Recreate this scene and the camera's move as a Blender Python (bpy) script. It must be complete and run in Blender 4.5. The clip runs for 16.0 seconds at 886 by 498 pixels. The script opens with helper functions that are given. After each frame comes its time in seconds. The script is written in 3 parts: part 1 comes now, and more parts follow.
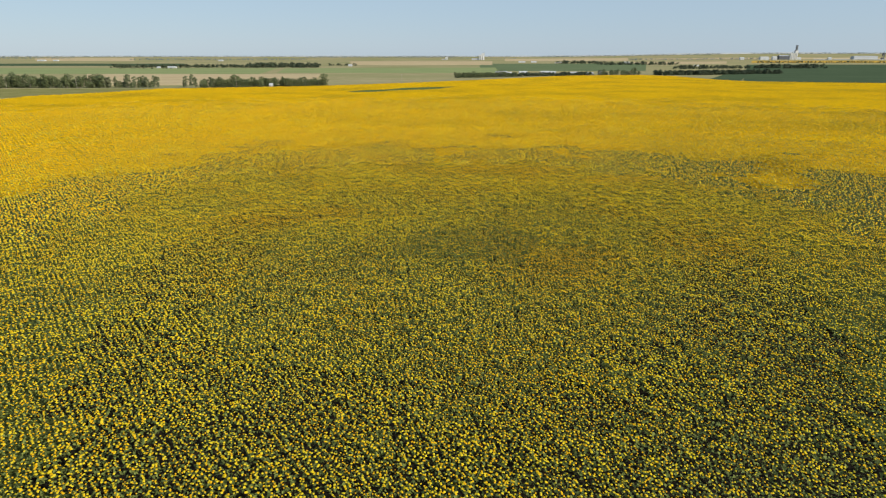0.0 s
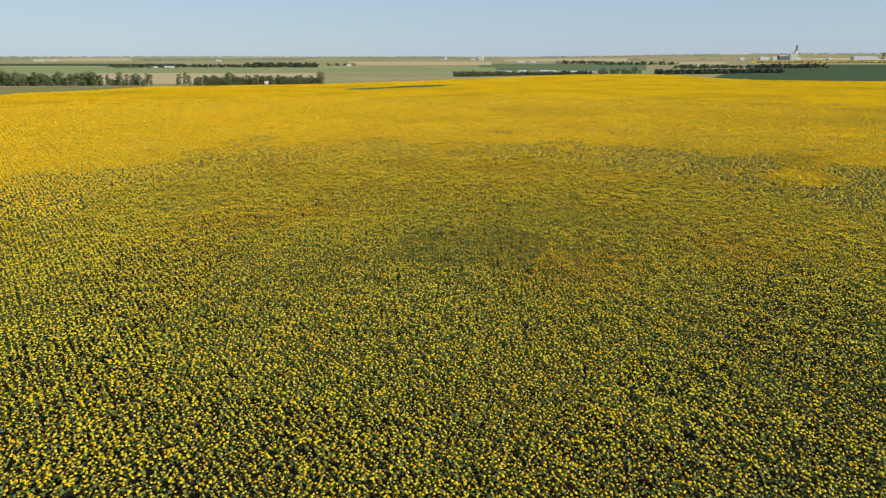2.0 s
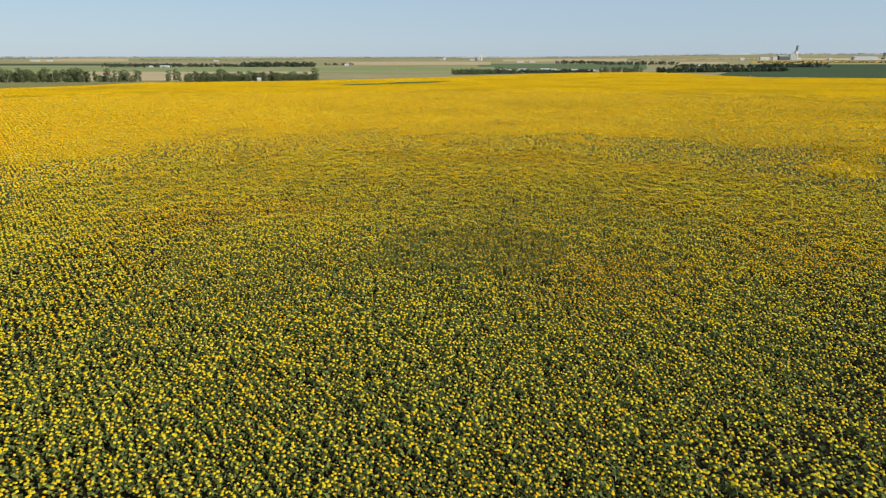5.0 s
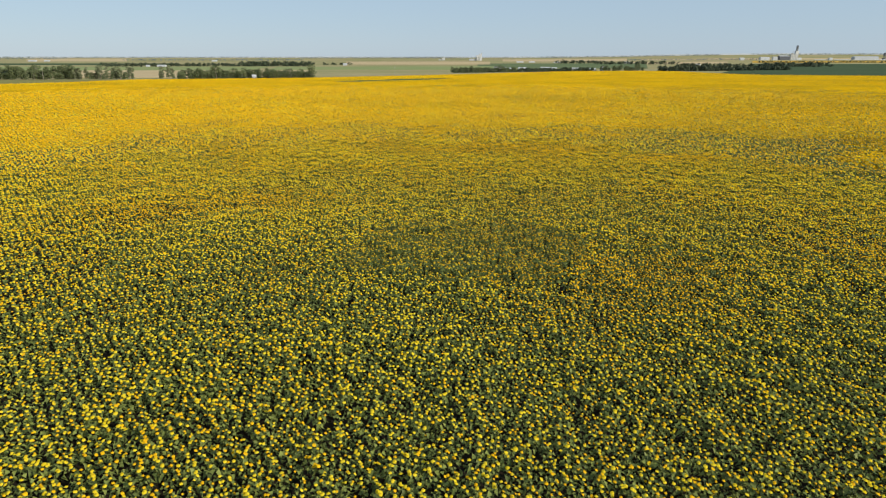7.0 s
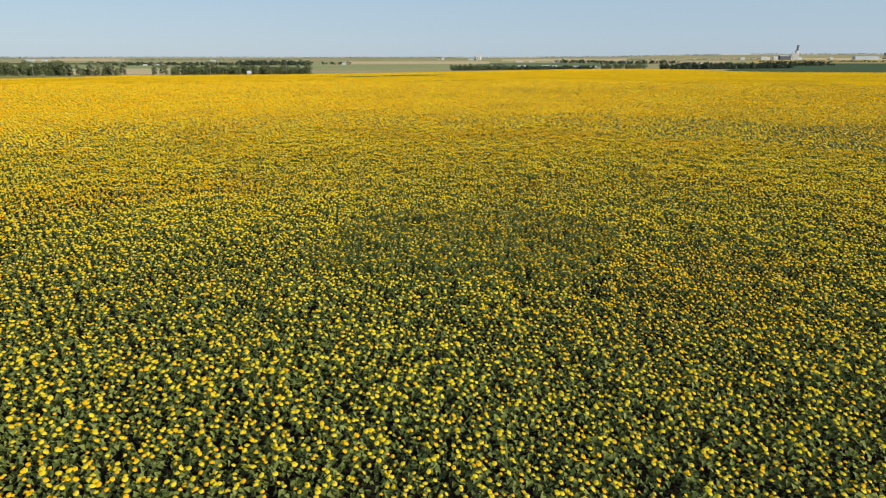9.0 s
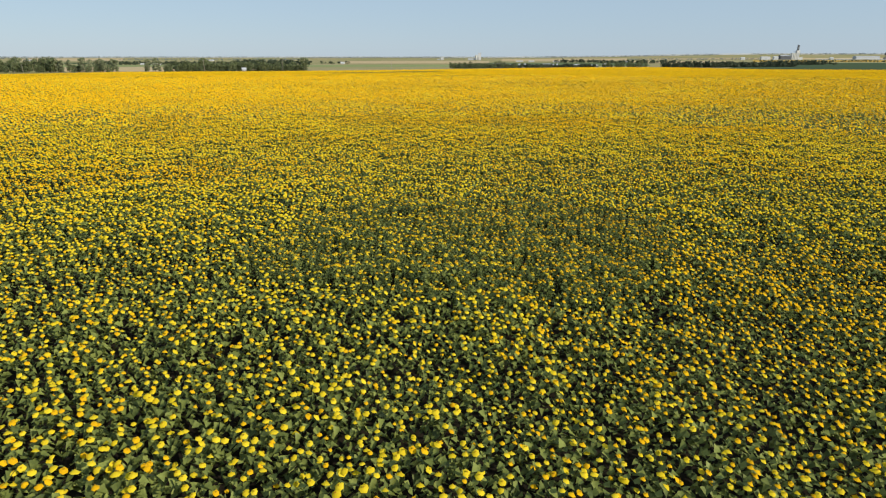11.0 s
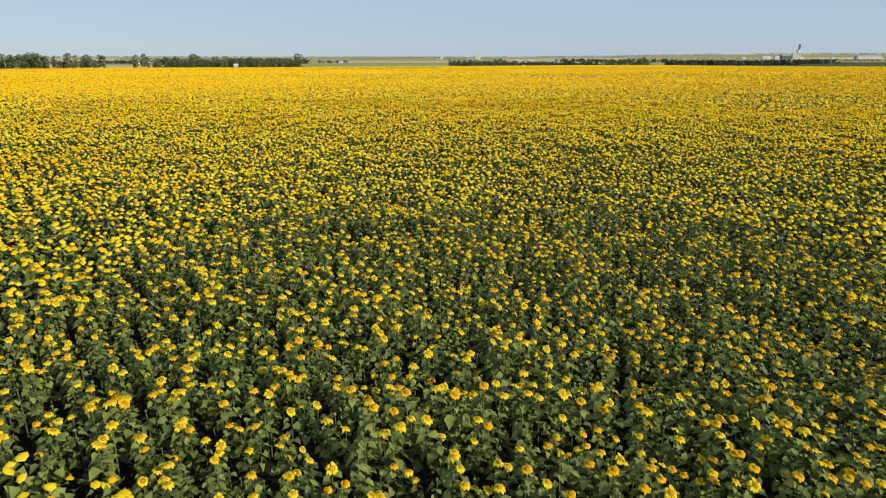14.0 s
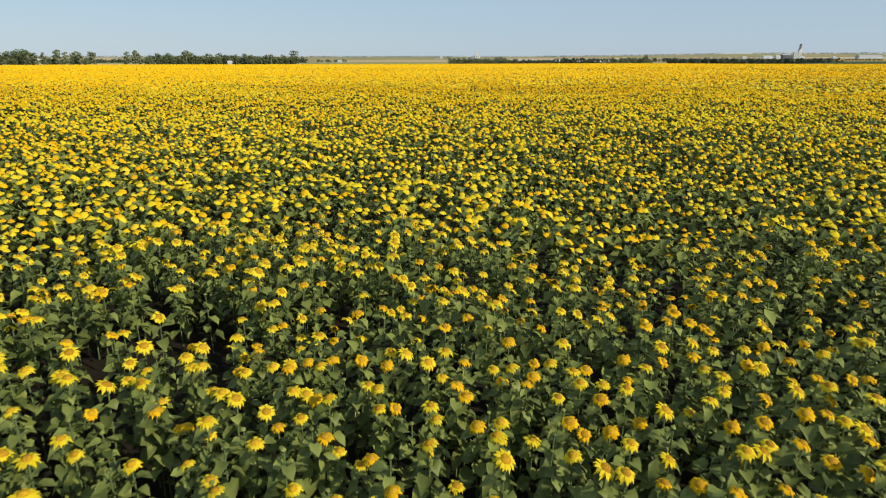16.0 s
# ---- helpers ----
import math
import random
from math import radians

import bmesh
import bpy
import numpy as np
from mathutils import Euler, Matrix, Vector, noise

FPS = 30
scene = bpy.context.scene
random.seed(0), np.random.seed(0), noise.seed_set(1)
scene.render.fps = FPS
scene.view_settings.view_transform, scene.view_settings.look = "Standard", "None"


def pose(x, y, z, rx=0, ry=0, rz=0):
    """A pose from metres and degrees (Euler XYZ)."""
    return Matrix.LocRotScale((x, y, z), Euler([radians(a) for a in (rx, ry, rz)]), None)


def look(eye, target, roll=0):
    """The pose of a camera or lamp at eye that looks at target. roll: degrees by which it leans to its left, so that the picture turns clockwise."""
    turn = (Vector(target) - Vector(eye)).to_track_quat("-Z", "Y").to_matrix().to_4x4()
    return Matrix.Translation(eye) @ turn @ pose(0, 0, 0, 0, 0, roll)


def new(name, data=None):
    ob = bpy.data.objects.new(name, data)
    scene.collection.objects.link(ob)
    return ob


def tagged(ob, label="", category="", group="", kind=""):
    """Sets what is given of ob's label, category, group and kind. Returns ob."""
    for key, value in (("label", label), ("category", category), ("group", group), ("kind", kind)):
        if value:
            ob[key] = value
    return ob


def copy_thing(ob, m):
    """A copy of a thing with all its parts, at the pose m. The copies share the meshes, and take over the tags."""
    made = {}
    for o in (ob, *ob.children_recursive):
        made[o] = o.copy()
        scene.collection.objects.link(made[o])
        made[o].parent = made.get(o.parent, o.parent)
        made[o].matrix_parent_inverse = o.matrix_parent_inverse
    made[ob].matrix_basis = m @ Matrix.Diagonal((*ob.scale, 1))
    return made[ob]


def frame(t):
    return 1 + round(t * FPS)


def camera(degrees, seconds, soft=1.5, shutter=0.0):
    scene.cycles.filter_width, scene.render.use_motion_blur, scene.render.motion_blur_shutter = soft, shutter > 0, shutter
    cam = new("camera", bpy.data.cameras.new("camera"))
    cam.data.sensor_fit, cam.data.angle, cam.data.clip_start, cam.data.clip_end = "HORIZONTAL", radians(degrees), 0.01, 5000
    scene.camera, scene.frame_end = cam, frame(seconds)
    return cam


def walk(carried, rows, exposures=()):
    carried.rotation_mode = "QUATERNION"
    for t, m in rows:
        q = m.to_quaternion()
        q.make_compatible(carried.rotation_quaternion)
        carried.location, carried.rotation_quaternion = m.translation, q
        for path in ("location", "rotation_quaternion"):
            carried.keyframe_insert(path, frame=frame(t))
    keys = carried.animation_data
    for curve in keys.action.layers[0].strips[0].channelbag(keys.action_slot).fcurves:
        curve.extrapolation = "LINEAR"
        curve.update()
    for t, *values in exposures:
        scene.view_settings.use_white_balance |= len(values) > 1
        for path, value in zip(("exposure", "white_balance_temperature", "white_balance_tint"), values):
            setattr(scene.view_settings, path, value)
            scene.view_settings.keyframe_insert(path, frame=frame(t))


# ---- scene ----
# ---- camera and walk ----
cam = camera(74, 16.0, soft=1.2, shutter=0.08)
# seconds, x, y, z, degrees below the level, degrees of turn
PATH = [
    (0.0, 0.00, 0.02, 38.88, 18.410, 0.000),
    (0.5, 0.14, 3.37, 37.85, 18.390, -0.020),
    (1.0, 0.28, 6.73, 36.80, 18.370, -0.039),
    (1.5, 0.43, 10.13, 35.77, 18.350, -0.058),
    (2.0, 0.58, 13.59, 34.79, 18.330, -0.077),
    (2.5, 0.75, 17.09, 33.80, 18.311, -0.095),
    (3.0, 0.93, 20.60, 32.74, 18.291, -0.113),
    (3.5, 1.11, 24.12, 31.63, 18.272, -0.130),
    (4.0, 1.27, 27.64, 30.51, 18.253, -0.147),
    (4.5, 1.43, 31.16, 29.38, 18.235, -0.164),
    (5.0, 1.59, 34.66, 28.23, 18.217, -0.180),
    (5.5, 1.75, 38.14, 27.07, 18.199, -0.196),
    (6.0, 1.90, 41.61, 25.89, 18.182, -0.211),
    (6.5, 2.06, 45.06, 24.69, 18.165, -0.226),
    (7.0, 2.21, 48.49, 23.47, 18.149, -0.241),
    (7.5, 2.35, 51.89, 22.19, 18.133, -0.255),
    (8.0, 2.47, 55.24, 20.86, 18.119, -0.269),
    (8.5, 2.59, 58.57, 19.55, 18.104, -0.283),
    (9.0, 2.71, 61.88, 18.24, 18.091, -0.296),
    (9.5, 2.84, 65.24, 16.99, 18.078, -0.308),
    (10.0, 2.96, 68.66, 15.81, 18.066, -0.321),
    (10.5, 3.08, 72.13, 14.73, 18.055, -0.332),
    (11.0, 3.20, 75.64, 13.74, 18.045, -0.344),
    (11.5, 3.32, 79.20, 12.86, 18.036, -0.355),
    (12.0, 3.44, 82.81, 12.11, 18.028, -0.366),
    (12.5, 3.56, 86.46, 11.29, 18.021, -0.376),
    (13.0, 3.67, 90.19, 10.47, 18.015, -0.386),
    (13.5, 3.77, 93.99, 9.65, 18.010, -0.395),
    (14.0, 3.87, 97.88, 8.87, 18.006, -0.405),
    (14.5, 3.97, 101.83, 8.01, 18.004, -0.413),
    (15.0, 4.08, 105.80, 7.12, 18.003, -0.422),
    (15.5, 4.20, 109.85, 6.40, 18.003, -0.429),
    (16.0, 4.32, 113.93, 5.70, 18.005, -0.437),
]
walk(cam, [(t, pose(x, y, z, 90 - tilt, 0, turn)) for t, x, y, z, tilt, turn in PATH])

# ---- world, sun, exposure ----
SUN_AZ, SUN_EL = 124.0, 27.0          # degrees clockwise from +y, degrees above the horizon
world = bpy.data.worlds.new("world")
scene.world = world
world.use_nodes = True
wn = world.node_tree
sky = wn.nodes.new("ShaderNodeTexSky")
sky.sky_type = "NISHITA"
sky.sun_disc = False
sky.sun_elevation, sky.sun_rotation = radians(SUN_EL), radians(SUN_AZ)
sky.air_density, sky.dust_density, sky.ozone_density = 1.0, 0.2, 3.0
veil = wn.nodes.new("ShaderNodeMix")           # thin summer haze over the whole sky
veil.data_type = "RGBA"
veil.inputs[0].default_value = 0.76
veil.inputs[7].default_value = (4.25, 5.6, 7.1, 1)
wn.links.new(sky.outputs[0], veil.inputs[6])
wn.links.new(veil.outputs[2], wn.nodes["Background"].inputs[0])
wn.nodes["Background"].inputs[1].default_value = 0.10
sun = new("sun", bpy.data.lights.new("sun", "SUN"))
sun.data.energy, sun.data.angle, sun.data.color = 5.0, radians(0.5), (1.0, 0.93, 0.78)
_d = Vector((math.sin(radians(SUN_AZ)) * math.cos(radians(SUN_EL)),
             math.cos(radians(SUN_AZ)) * math.cos(radians(SUN_EL)), math.sin(radians(SUN_EL))))
sun.matrix_world = look(_d * 200, (0, 0, 0))
scene.view_settings.exposure = 0.0


# ---- materials ----
def material(name, low, high, scale=3.0, rough=0.7, fine=0.0, through_light=None, bump=0.0, metal=0.0,
             island=0.0, spec=0.4, big=None):
    """Principled surface whose colour runs from low to high by noise at a coarse and a fine size, by piece and by thing."""
    m = bpy.data.materials.new(name)
    m.use_nodes = True
    nt = m.node_tree
    n, ln = nt.nodes, nt.links.new
    b = n["Principled BSDF"]
    b.inputs["Roughness"].default_value = rough
    b.inputs["Metallic"].default_value = metal
    b.inputs["Specular IOR Level"].default_value = spec
    geo = n.new("ShaderNodeNewGeometry")
    t1 = n.new("ShaderNodeTexNoise")
    t1.inputs["Scale"].default_value, t1.inputs["Detail"].default_value = scale, 4
    ln(geo.outputs["Position"], t1.inputs["Vector"])
    fac = t1.outputs[0]
    if fine:
        t2 = n.new("ShaderNodeTexNoise")
        t2.inputs["Scale"].default_value, t2.inputs["Detail"].default_value = fine, 3
        ln(geo.outputs["Position"], t2.inputs["Vector"])
        mx = n.new("ShaderNodeMath")
        mx.operation = "ADD"
        ln(t1.outputs[0], mx.inputs[0]), ln(t2.outputs[0], mx.inputs[1])
        hf = n.new("ShaderNodeMath")
        hf.operation = "MULTIPLY"
        hf.inputs[1].default_value = 0.5
        ln(mx.outputs[0], hf.inputs[0])
        fac = hf.outputs[0]
    mr = n.new("ShaderNodeMapRange")
    mr.inputs[1].default_value, mr.inputs[2].default_value = 0.32, 0.68
    ln(fac, mr.inputs[0])
    fac = mr.outputs[0]
    if island:
        oi = n.new("ShaderNodeObjectInfo")
        ad = n.new("ShaderNodeMath")
        ln(oi.outputs["Random"], ad.inputs[0]), ln(geo.outputs["Random Per Island"], ad.inputs[1])
        fr = n.new("ShaderNodeMath")
        fr.operation = "FRACT"
        ln(ad.outputs[0], fr.inputs[0])
        mm = n.new("ShaderNodeMix")
        mm.inputs[0].default_value = island
        ln(fac, mm.inputs[2]), ln(fr.outputs[0], mm.inputs[3])
        fac = mm.outputs[0]
    cr = n.new("ShaderNodeMix")
    cr.data_type = "RGBA"
    cr.inputs[6].default_value, cr.inputs[7].default_value = (*low, 1), (*high, 1)
    ln(fac, cr.inputs[0])
    col = cr.outputs[2]
    if big:
        c2, s2 = big
        t3 = n.new("ShaderNodeTexNoise")
        t3.inputs["Scale"].default_value, t3.inputs["Detail"].default_value = s2, 3
        ln(geo.outputs["Position"], t3.inputs["Vector"])
        r3 = n.new("ShaderNodeMapRange")
        r3.inputs[1].default_value, r3.inputs[2].default_value = 0.45, 0.65
        ln(t3.outputs[0], r3.inputs[0])
        m3 = n.new("ShaderNodeMix")
        m3.data_type = "RGBA"
        m3.inputs[7].default_value = (*c2, 1)
        ln(r3.outputs[0], m3.inputs[0]), ln(col, m3.inputs[6])
        col = m3.outputs[2]
    ln(col, b.inputs["Base Color"])
    if bump:
        bp = n.new("ShaderNodeBump")
        bp.inputs["Strength"].default_value = bump
        bp.inputs["Distance"].default_value = 0.02
        ln(t1.outputs[0], bp.inputs["Height"]), ln(bp.outputs[0], b.inputs["Normal"])
    if through_light:
        tr = n.new("ShaderNodeBsdfTranslucent")
        ln(col, tr.inputs[0])
        mixs = n.new("ShaderNodeMixShader")
        mixs.inputs[0].default_value = through_light
        ln(b.outputs[0], mixs.inputs[1]), ln(tr.outputs[0], mixs.inputs[2])
        ln(mixs.outputs[0], n["Material Output"].inputs["Surface"])
    return m


M_LEAF = material("sunflower_leaf", (0.036, 0.054, 0.011), (0.255, 0.285, 0.066), 7, 0.55, through_light=0.16, island=0.75, spec=0.22)
M_STEM = material("sunflower_stem", (0.07, 0.10, 0.035), (0.12, 0.16, 0.05), 9, 0.7, island=0.3)
M_PETAL = material("ray_petal_yellow", (0.64, 0.47, 0.012), (0.84, 0.64, 0.035), 6, 0.85, through_light=0.25, island=0.6, spec=0.05)
M_PETAL_OLD = material("ray_petal_orange", (0.64, 0.345, 0.006), (0.82, 0.49, 0.010), 6, 0.85, through_light=0.2, island=0.6, spec=0.05)
M_DISC = material("flower_disc", (0.26, 0.12, 0.010), (0.56, 0.33, 0.014), 40, 0.9, island=0.5, bump=0.6, spec=0.1)
PLANT_MATS = [M_LEAF, M_STEM, M_PETAL, M_PETAL_OLD, M_DISC]
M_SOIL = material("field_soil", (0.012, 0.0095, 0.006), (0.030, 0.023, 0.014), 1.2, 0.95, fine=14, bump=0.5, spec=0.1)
M_CANOPY = material("crop_understorey", (0.030, 0.042, 0.010), (0.09, 0.10, 0.022), 0.35, 0.8, fine=3.0, spec=0.1)
M_BLOOM = material("blooming_crop_top", (0.34, 0.23, 0.010), (0.74, 0.42, 0.006), 0.30, 0.95, fine=2.2, spec=0.0, big=((0.36, 0.235, 0.012), 0.014))
M_MIDGREEN = material("mid_green_crop", (0.105, 0.14, 0.072), (0.15, 0.18, 0.095), 0.008, 0.95, fine=0.15, spec=0.0)
M_REEDS = material("slough_grass", (0.07, 0.10, 0.03), (0.14, 0.17, 0.055), 0.08, 0.95, fine=0.9, spec=0.0)
M_GRASS = material("prairie_grass", (0.25, 0.225, 0.11), (0.37, 0.315, 0.18), 0.012, 0.95, fine=0.08, spec=0.0, big=((0.25, 0.24, 0.115), 0.003))
M_VERGE = material("verge_grass", (0.15, 0.15, 0.05), (0.28, 0.25, 0.10), 0.05, 0.95, fine=0.6, spec=0.0)
M_WHEAT = material("ripe_wheat", (0.40, 0.305, 0.175), (0.50, 0.39, 0.24), 0.015, 0.95, fine=0.2, spec=0.0)
M_GREEN = material("green_crop", (0.20, 0.24, 0.105), (0.27, 0.295, 0.135), 0.01, 0.95, fine=0.12, spec=0.0)
M_DKGREEN = material("dark_green_crop", (0.055, 0.082, 0.045), (0.08, 0.11, 0.062), 0.008, 0.9, fine=0.15, spec=0.0)
M_FARFLOWER = material("far_flower_crop", (0.42, 0.24, 0.03), (0.55, 0.34, 0.04), 0.02, 0.95, fine=0.2, spec=0.1)
M_TREELEAF = material("tree_leaf", (0.050, 0.072, 0.028), (0.160, 0.180, 0.078), 0.25, 0.7, through_light=0.15, island=0.6, spec=0.3)
M_TREEGREY = material("poplar_leaf", (0.11, 0.13, 0.06), (0.25, 0.265, 0.145), 0.25, 0.7, through_light=0.15, island=0.6, spec=0.3)
M_FARLEAF = material("distant_wood_leaf", (0.030, 0.044, 0.026), (0.085, 0.100, 0.060), 0.05, 0.8, island=0.6, spec=0.1)
# haze is painted into this leaf colour: paler and bluer than nearer woods
M_HAZEPAINT_LEAF = material("wood_leaf_haze_painted", (0.14, 0.17, 0.17), (0.20, 0.23, 0.23), 0.05, 0.9, island=0.5, spec=0.0)
M_BARK = material("bark", (0.13, 0.105, 0.08), (0.30, 0.27, 0.22), 3, 0.95, bump=0.5)
M_WHITE = material("white_sheet_metal", (0.42, 0.43, 0.44), (0.54, 0.54, 0.54), 0.4, 0.5, fine=3)
M_GREYM = material("grey_sheet_metal", (0.34, 0.35, 0.37), (0.46, 0.47, 0.49), 0.3, 0.5, fine=3)
M_CONC = material("pale_concrete", (0.48, 0.48, 0.47), (0.60, 0.59, 0.57), 0.15, 0.85, fine=1.5)
M_DARKST = material("dark_steel", (0.05, 0.055, 0.065), (0.10, 0.105, 0.12), 0.5, 0.6, fine=3)
M_WOODP = material("weathered_pole_wood", (0.24, 0.20, 0.16), (0.42, 0.38, 0.32), 2, 0.9, fine=12)
M_GLASS = material("window_glass_dark", (0.02, 0.025, 0.03), (0.04, 0.045, 0.05), 1, 0.1, spec=0.6)
# blue-grey of the distant air mixed into the hills' own base colour
M_HILL = material("haze_painted_hills", (0.33, 0.36, 0.40), (0.44, 0.45, 0.46), 0.004, 1.0, fine=0.03, spec=0.0)
M_BALLAST = material("railway_bank", (0.07, 0.065, 0.06), (0.12, 0.11, 0.10), 0.1, 0.95, fine=1.0)


# ---- geometry helpers ----
def tri_mesh(name, verts, tris, mats, index=None, smooth=False):
    """A mesh from an array of vertices and an array of triangles."""
    me = bpy.data.meshes.new(name)
    verts, tris = np.asarray(verts, np.float32), np.asarray(tris, np.int32)
    me.vertices.add(len(verts))
    me.vertices.foreach_set("co", verts.ravel())
    me.loops.add(tris.size)
    me.loops.foreach_set("vertex_index", tris.ravel())
    me.polygons.add(len(tris))
    me.polygons.foreach_set("loop_start", np.arange(0, tris.size, 3, dtype=np.int32))
    for mm in mats:
        me.materials.append(mm)
    if index is not None:
        me.polygons.foreach_set("material_index", np.asarray(index, np.int32))
    me.polygons.foreach_set("use_smooth", np.full(len(tris), bool(smooth)))
    me.update(calc_edges=True)
    return me


def part(name, bm, mat, parent, label=""):
    """Links a bmesh as one mesh object under a thing or a part."""
    me = bpy.data.meshes.new(name)
    bm.to_mesh(me)
    bm.free()
    me.materials.append(mat)
    ob = new(name, me)
    ob.parent = parent
    return tagged(ob, label)


def box(bm, x0, x1, y0, y1, z0, z1):
    v = [bm.verts.new(c) for c in ((x0, y0, z0), (x1, y0, z0), (x1, y1, z0), (x0, y1, z0), (x0, y0, z1), (x1, y0, z1), (x1, y1, z1), (x0, y1, z1))]
    for f in ((3, 2, 1, 0), (4, 5, 6, 7), (0, 1, 5, 4), (1, 2, 6, 5), (2, 3, 7, 6), (3, 0, 4, 7)):
        bm.faces.new([v[i] for i in f])
    return bm


def drum(bm, x, y, z0, z1, r0, r1, n=12):
    a = [bm.verts.new((x + r0 * math.cos(2 * math.pi * i / n), y + r0 * math.sin(2 * math.pi * i / n), z0)) for i in range(n)]
    b = [bm.verts.new((x + r1 * math.cos(2 * math.pi * i / n), y + r1 * math.sin(2 * math.pi * i / n), z1)) for i in range(n)]
    for i in range(n):
        bm.faces.new((a[i], a[(i + 1) % n], b[(i + 1) % n], b[i]))
    bm.faces.new(a[::-1]), bm.faces.new(b)
    return bm


def gable(bm, x0, x1, y0, y1, z0, z1, over=0.4):
    """A pitched roof slab with its ridge along x."""
    ym = (y0 + y1) / 2
    x0, x1 = x0 - over, x1 + over
    pr = [(y0 - over, z0 - 0.15), (ym, z1), (y1 + over, z0 - 0.15), (y1 + over, z0 - 0.4), (ym, z1 - 0.25), (y0 - over, z0 - 0.4)]
    a = [bm.verts.new((x0, y, z)) for y, z in pr]
    b = [bm.verts.new((x1, y, z)) for y, z in pr]
    for i in range(6):
        bm.faces.new((a[i], a[(i + 1) % 6], b[(i + 1) % 6], b[i]))
    for q in (a, b):
        bm.faces.new((q[0], q[1], q[4], q[5])), bm.faces.new((q[1], q[2], q[3], q[4]))
    bmesh.ops.recalc_face_normals(bm, faces=bm.faces)
    return bm


def smooth01(a, b, x):
    t = np.clip((np.asarray(x, float) - a) / (b - a), 0, 1)
    return t * t * (3 - 2 * t)


def vnoise(x, y, size, seed):
    """Value noise from 0 to 1 over the plan."""
    x, y = np.asarray(x, float) / size, np.asarray(y, float) / size
    i, j = np.floor(x).astype(np.int64), np.floor(y).astype(np.int64)
    u, v = x - i, y - j
    u, v = u * u * (3 - 2 * u), v * v * (3 - 2 * v)

    def h(a, b):
        s = np.sin(a * 127.1 + b * 311.7 + seed * 74.7) * 43758.5453
        return s - np.floor(s)
    return (h(i, j) * (1 - u) + h(i + 1, j) * u) * (1 - v) + (h(i, j + 1) * (1 - u) + h(i + 1, j + 1) * u) * v


def ground_z(x, y):
    """The lie of the land: level near by, a slight dip past the field, rising far away and most on the east side."""
    z = np.interp(y, [400, 790, 1010, 1280, 1600, 2210, 2980, 3930, 4700, 5200], [0, -2.3, -3.8, -5.5, -7.7, -10.4, -11.0, -5.0, 12.0, 13.0])
    return z + smooth01(0.12, 0.55, x / np.maximum(y, 1.0)) * np.interp(y, [2400, 3000, 3930, 4700], [0, 2.5, 6.0, 24.0])


def shrink(y):
    """Plan distances were paced out along the view: how far they come in."""
    return np.interp(y, [120, 200, 300, 400, 550, 700, 900, 1200, 1600, 2000, 2600, 3200, 3928], [1, 0.98, 0.967, 0.953, 0.93, 0.907, 0.877, 0.84, 0.80, 0.80, 0.85, 0.93, 1])


def placed(x, y):
    k = float(shrink(y))
    return x * k, y * k, k


def gz(x, y):
    return float(ground_z(np.array(x), np.array(y)))


# ---- ground ----
def build_ground():
    rings = np.concatenate([np.arange(0, 600, 60), np.arange(600, 2100, 75), np.linspace(2100, 6400, 40)])
    n = 144
    V, T = [(0, 0, gz(0, 0))], []
    for r in rings[1:]:
        for k in range(n):
            a = 2 * math.pi * k / n
            x, y = r * math.sin(a), r * math.cos(a)
            V.append((x, y, gz(x, y)))
    for k in range(n):
        T.append((0, 1 + (k + 1) % n, 1 + k))
    for q in range(len(rings) - 2):
        for k in range(n):
            a, b = 1 + q * n + k, 1 + q * n + (k + 1) % n
            T += [(a, b, b + n), (a, b + n, a + n)]
    ob = new("ground", tri_mesh("ground", V, T, [M_GRASS], smooth=True))
    tagged(ob, "pale green and straw coloured prairie grassland reaching the horizon", "ground", kind="structure")


build_ground()


def far_hills():
    """The low rise on which the plain ends, with haze painted into its colour."""
    xs = np.linspace(-5200, 5200, 210)
    top = 18 + 4 * vnoise(xs, xs * 0, 900, 61) + 3 * vnoise(xs, xs * 0, 130, 62) + 23 * smooth01(0.12, 0.55, xs / 4880)
    V = [(x, 4860, -8) for x in xs] + [(x, 4890, z) for x, z in zip(xs, top)] + [(x, 4960, -8) for x in xs]
    n, T = len(xs), []
    for r in range(2):
        for k in range(n - 1):
            a = r * n + k
            T += [(a, a + 1, a + n + 1), (a, a + n + 1, a + n)]
    tagged(new("backdrop", tri_mesh("backdrop", V, T, [M_HILL])), "low hills on the horizon, blue-grey with painted haze", "hills", kind="structure")


far_hills()

# outline of the sunflower field in plan
FIELD = [(-495, 537), (-425, 570), (-433, 636), (-393, 714), (-380, 813), (-314, 840), (-185, 906), (-44, 1058), (76, 1216),
         (317, 1562), (527, 1629), (566, 1513), (545, 1224), (566, 1104), (750, 1022), (1058, 926), (1023, -96), (-671, -96), (-671, 431)]
FIELD = [placed(x, y)[:2] for x, y in FIELD]


def inside(x, y, poly):
    x, y = np.asarray(x, float), np.asarray(y, float)
    c = np.zeros(x.shape, bool)
    for (x0, y0), (x1, y1) in zip(poly, poly[1:] + poly[:1]):
        if y0 != y1:
            c ^= ((y0 > y) != (y1 > y)) & (x < (x1 - x0) * (y - y0) / (y1 - y0) + x0)
    return c


def in_slough(x, y):
    """The grassed strip inside the far part of the field."""
    u, v = (x + 43) * 0.70 + (y - 707) * 0.714, -(x + 43) * 0.714 + (y - 707) * 0.70
    return (u / 80) ** 2 + (v / (17 + 6 * np.sin(u * 0.067))) ** 2 < 1


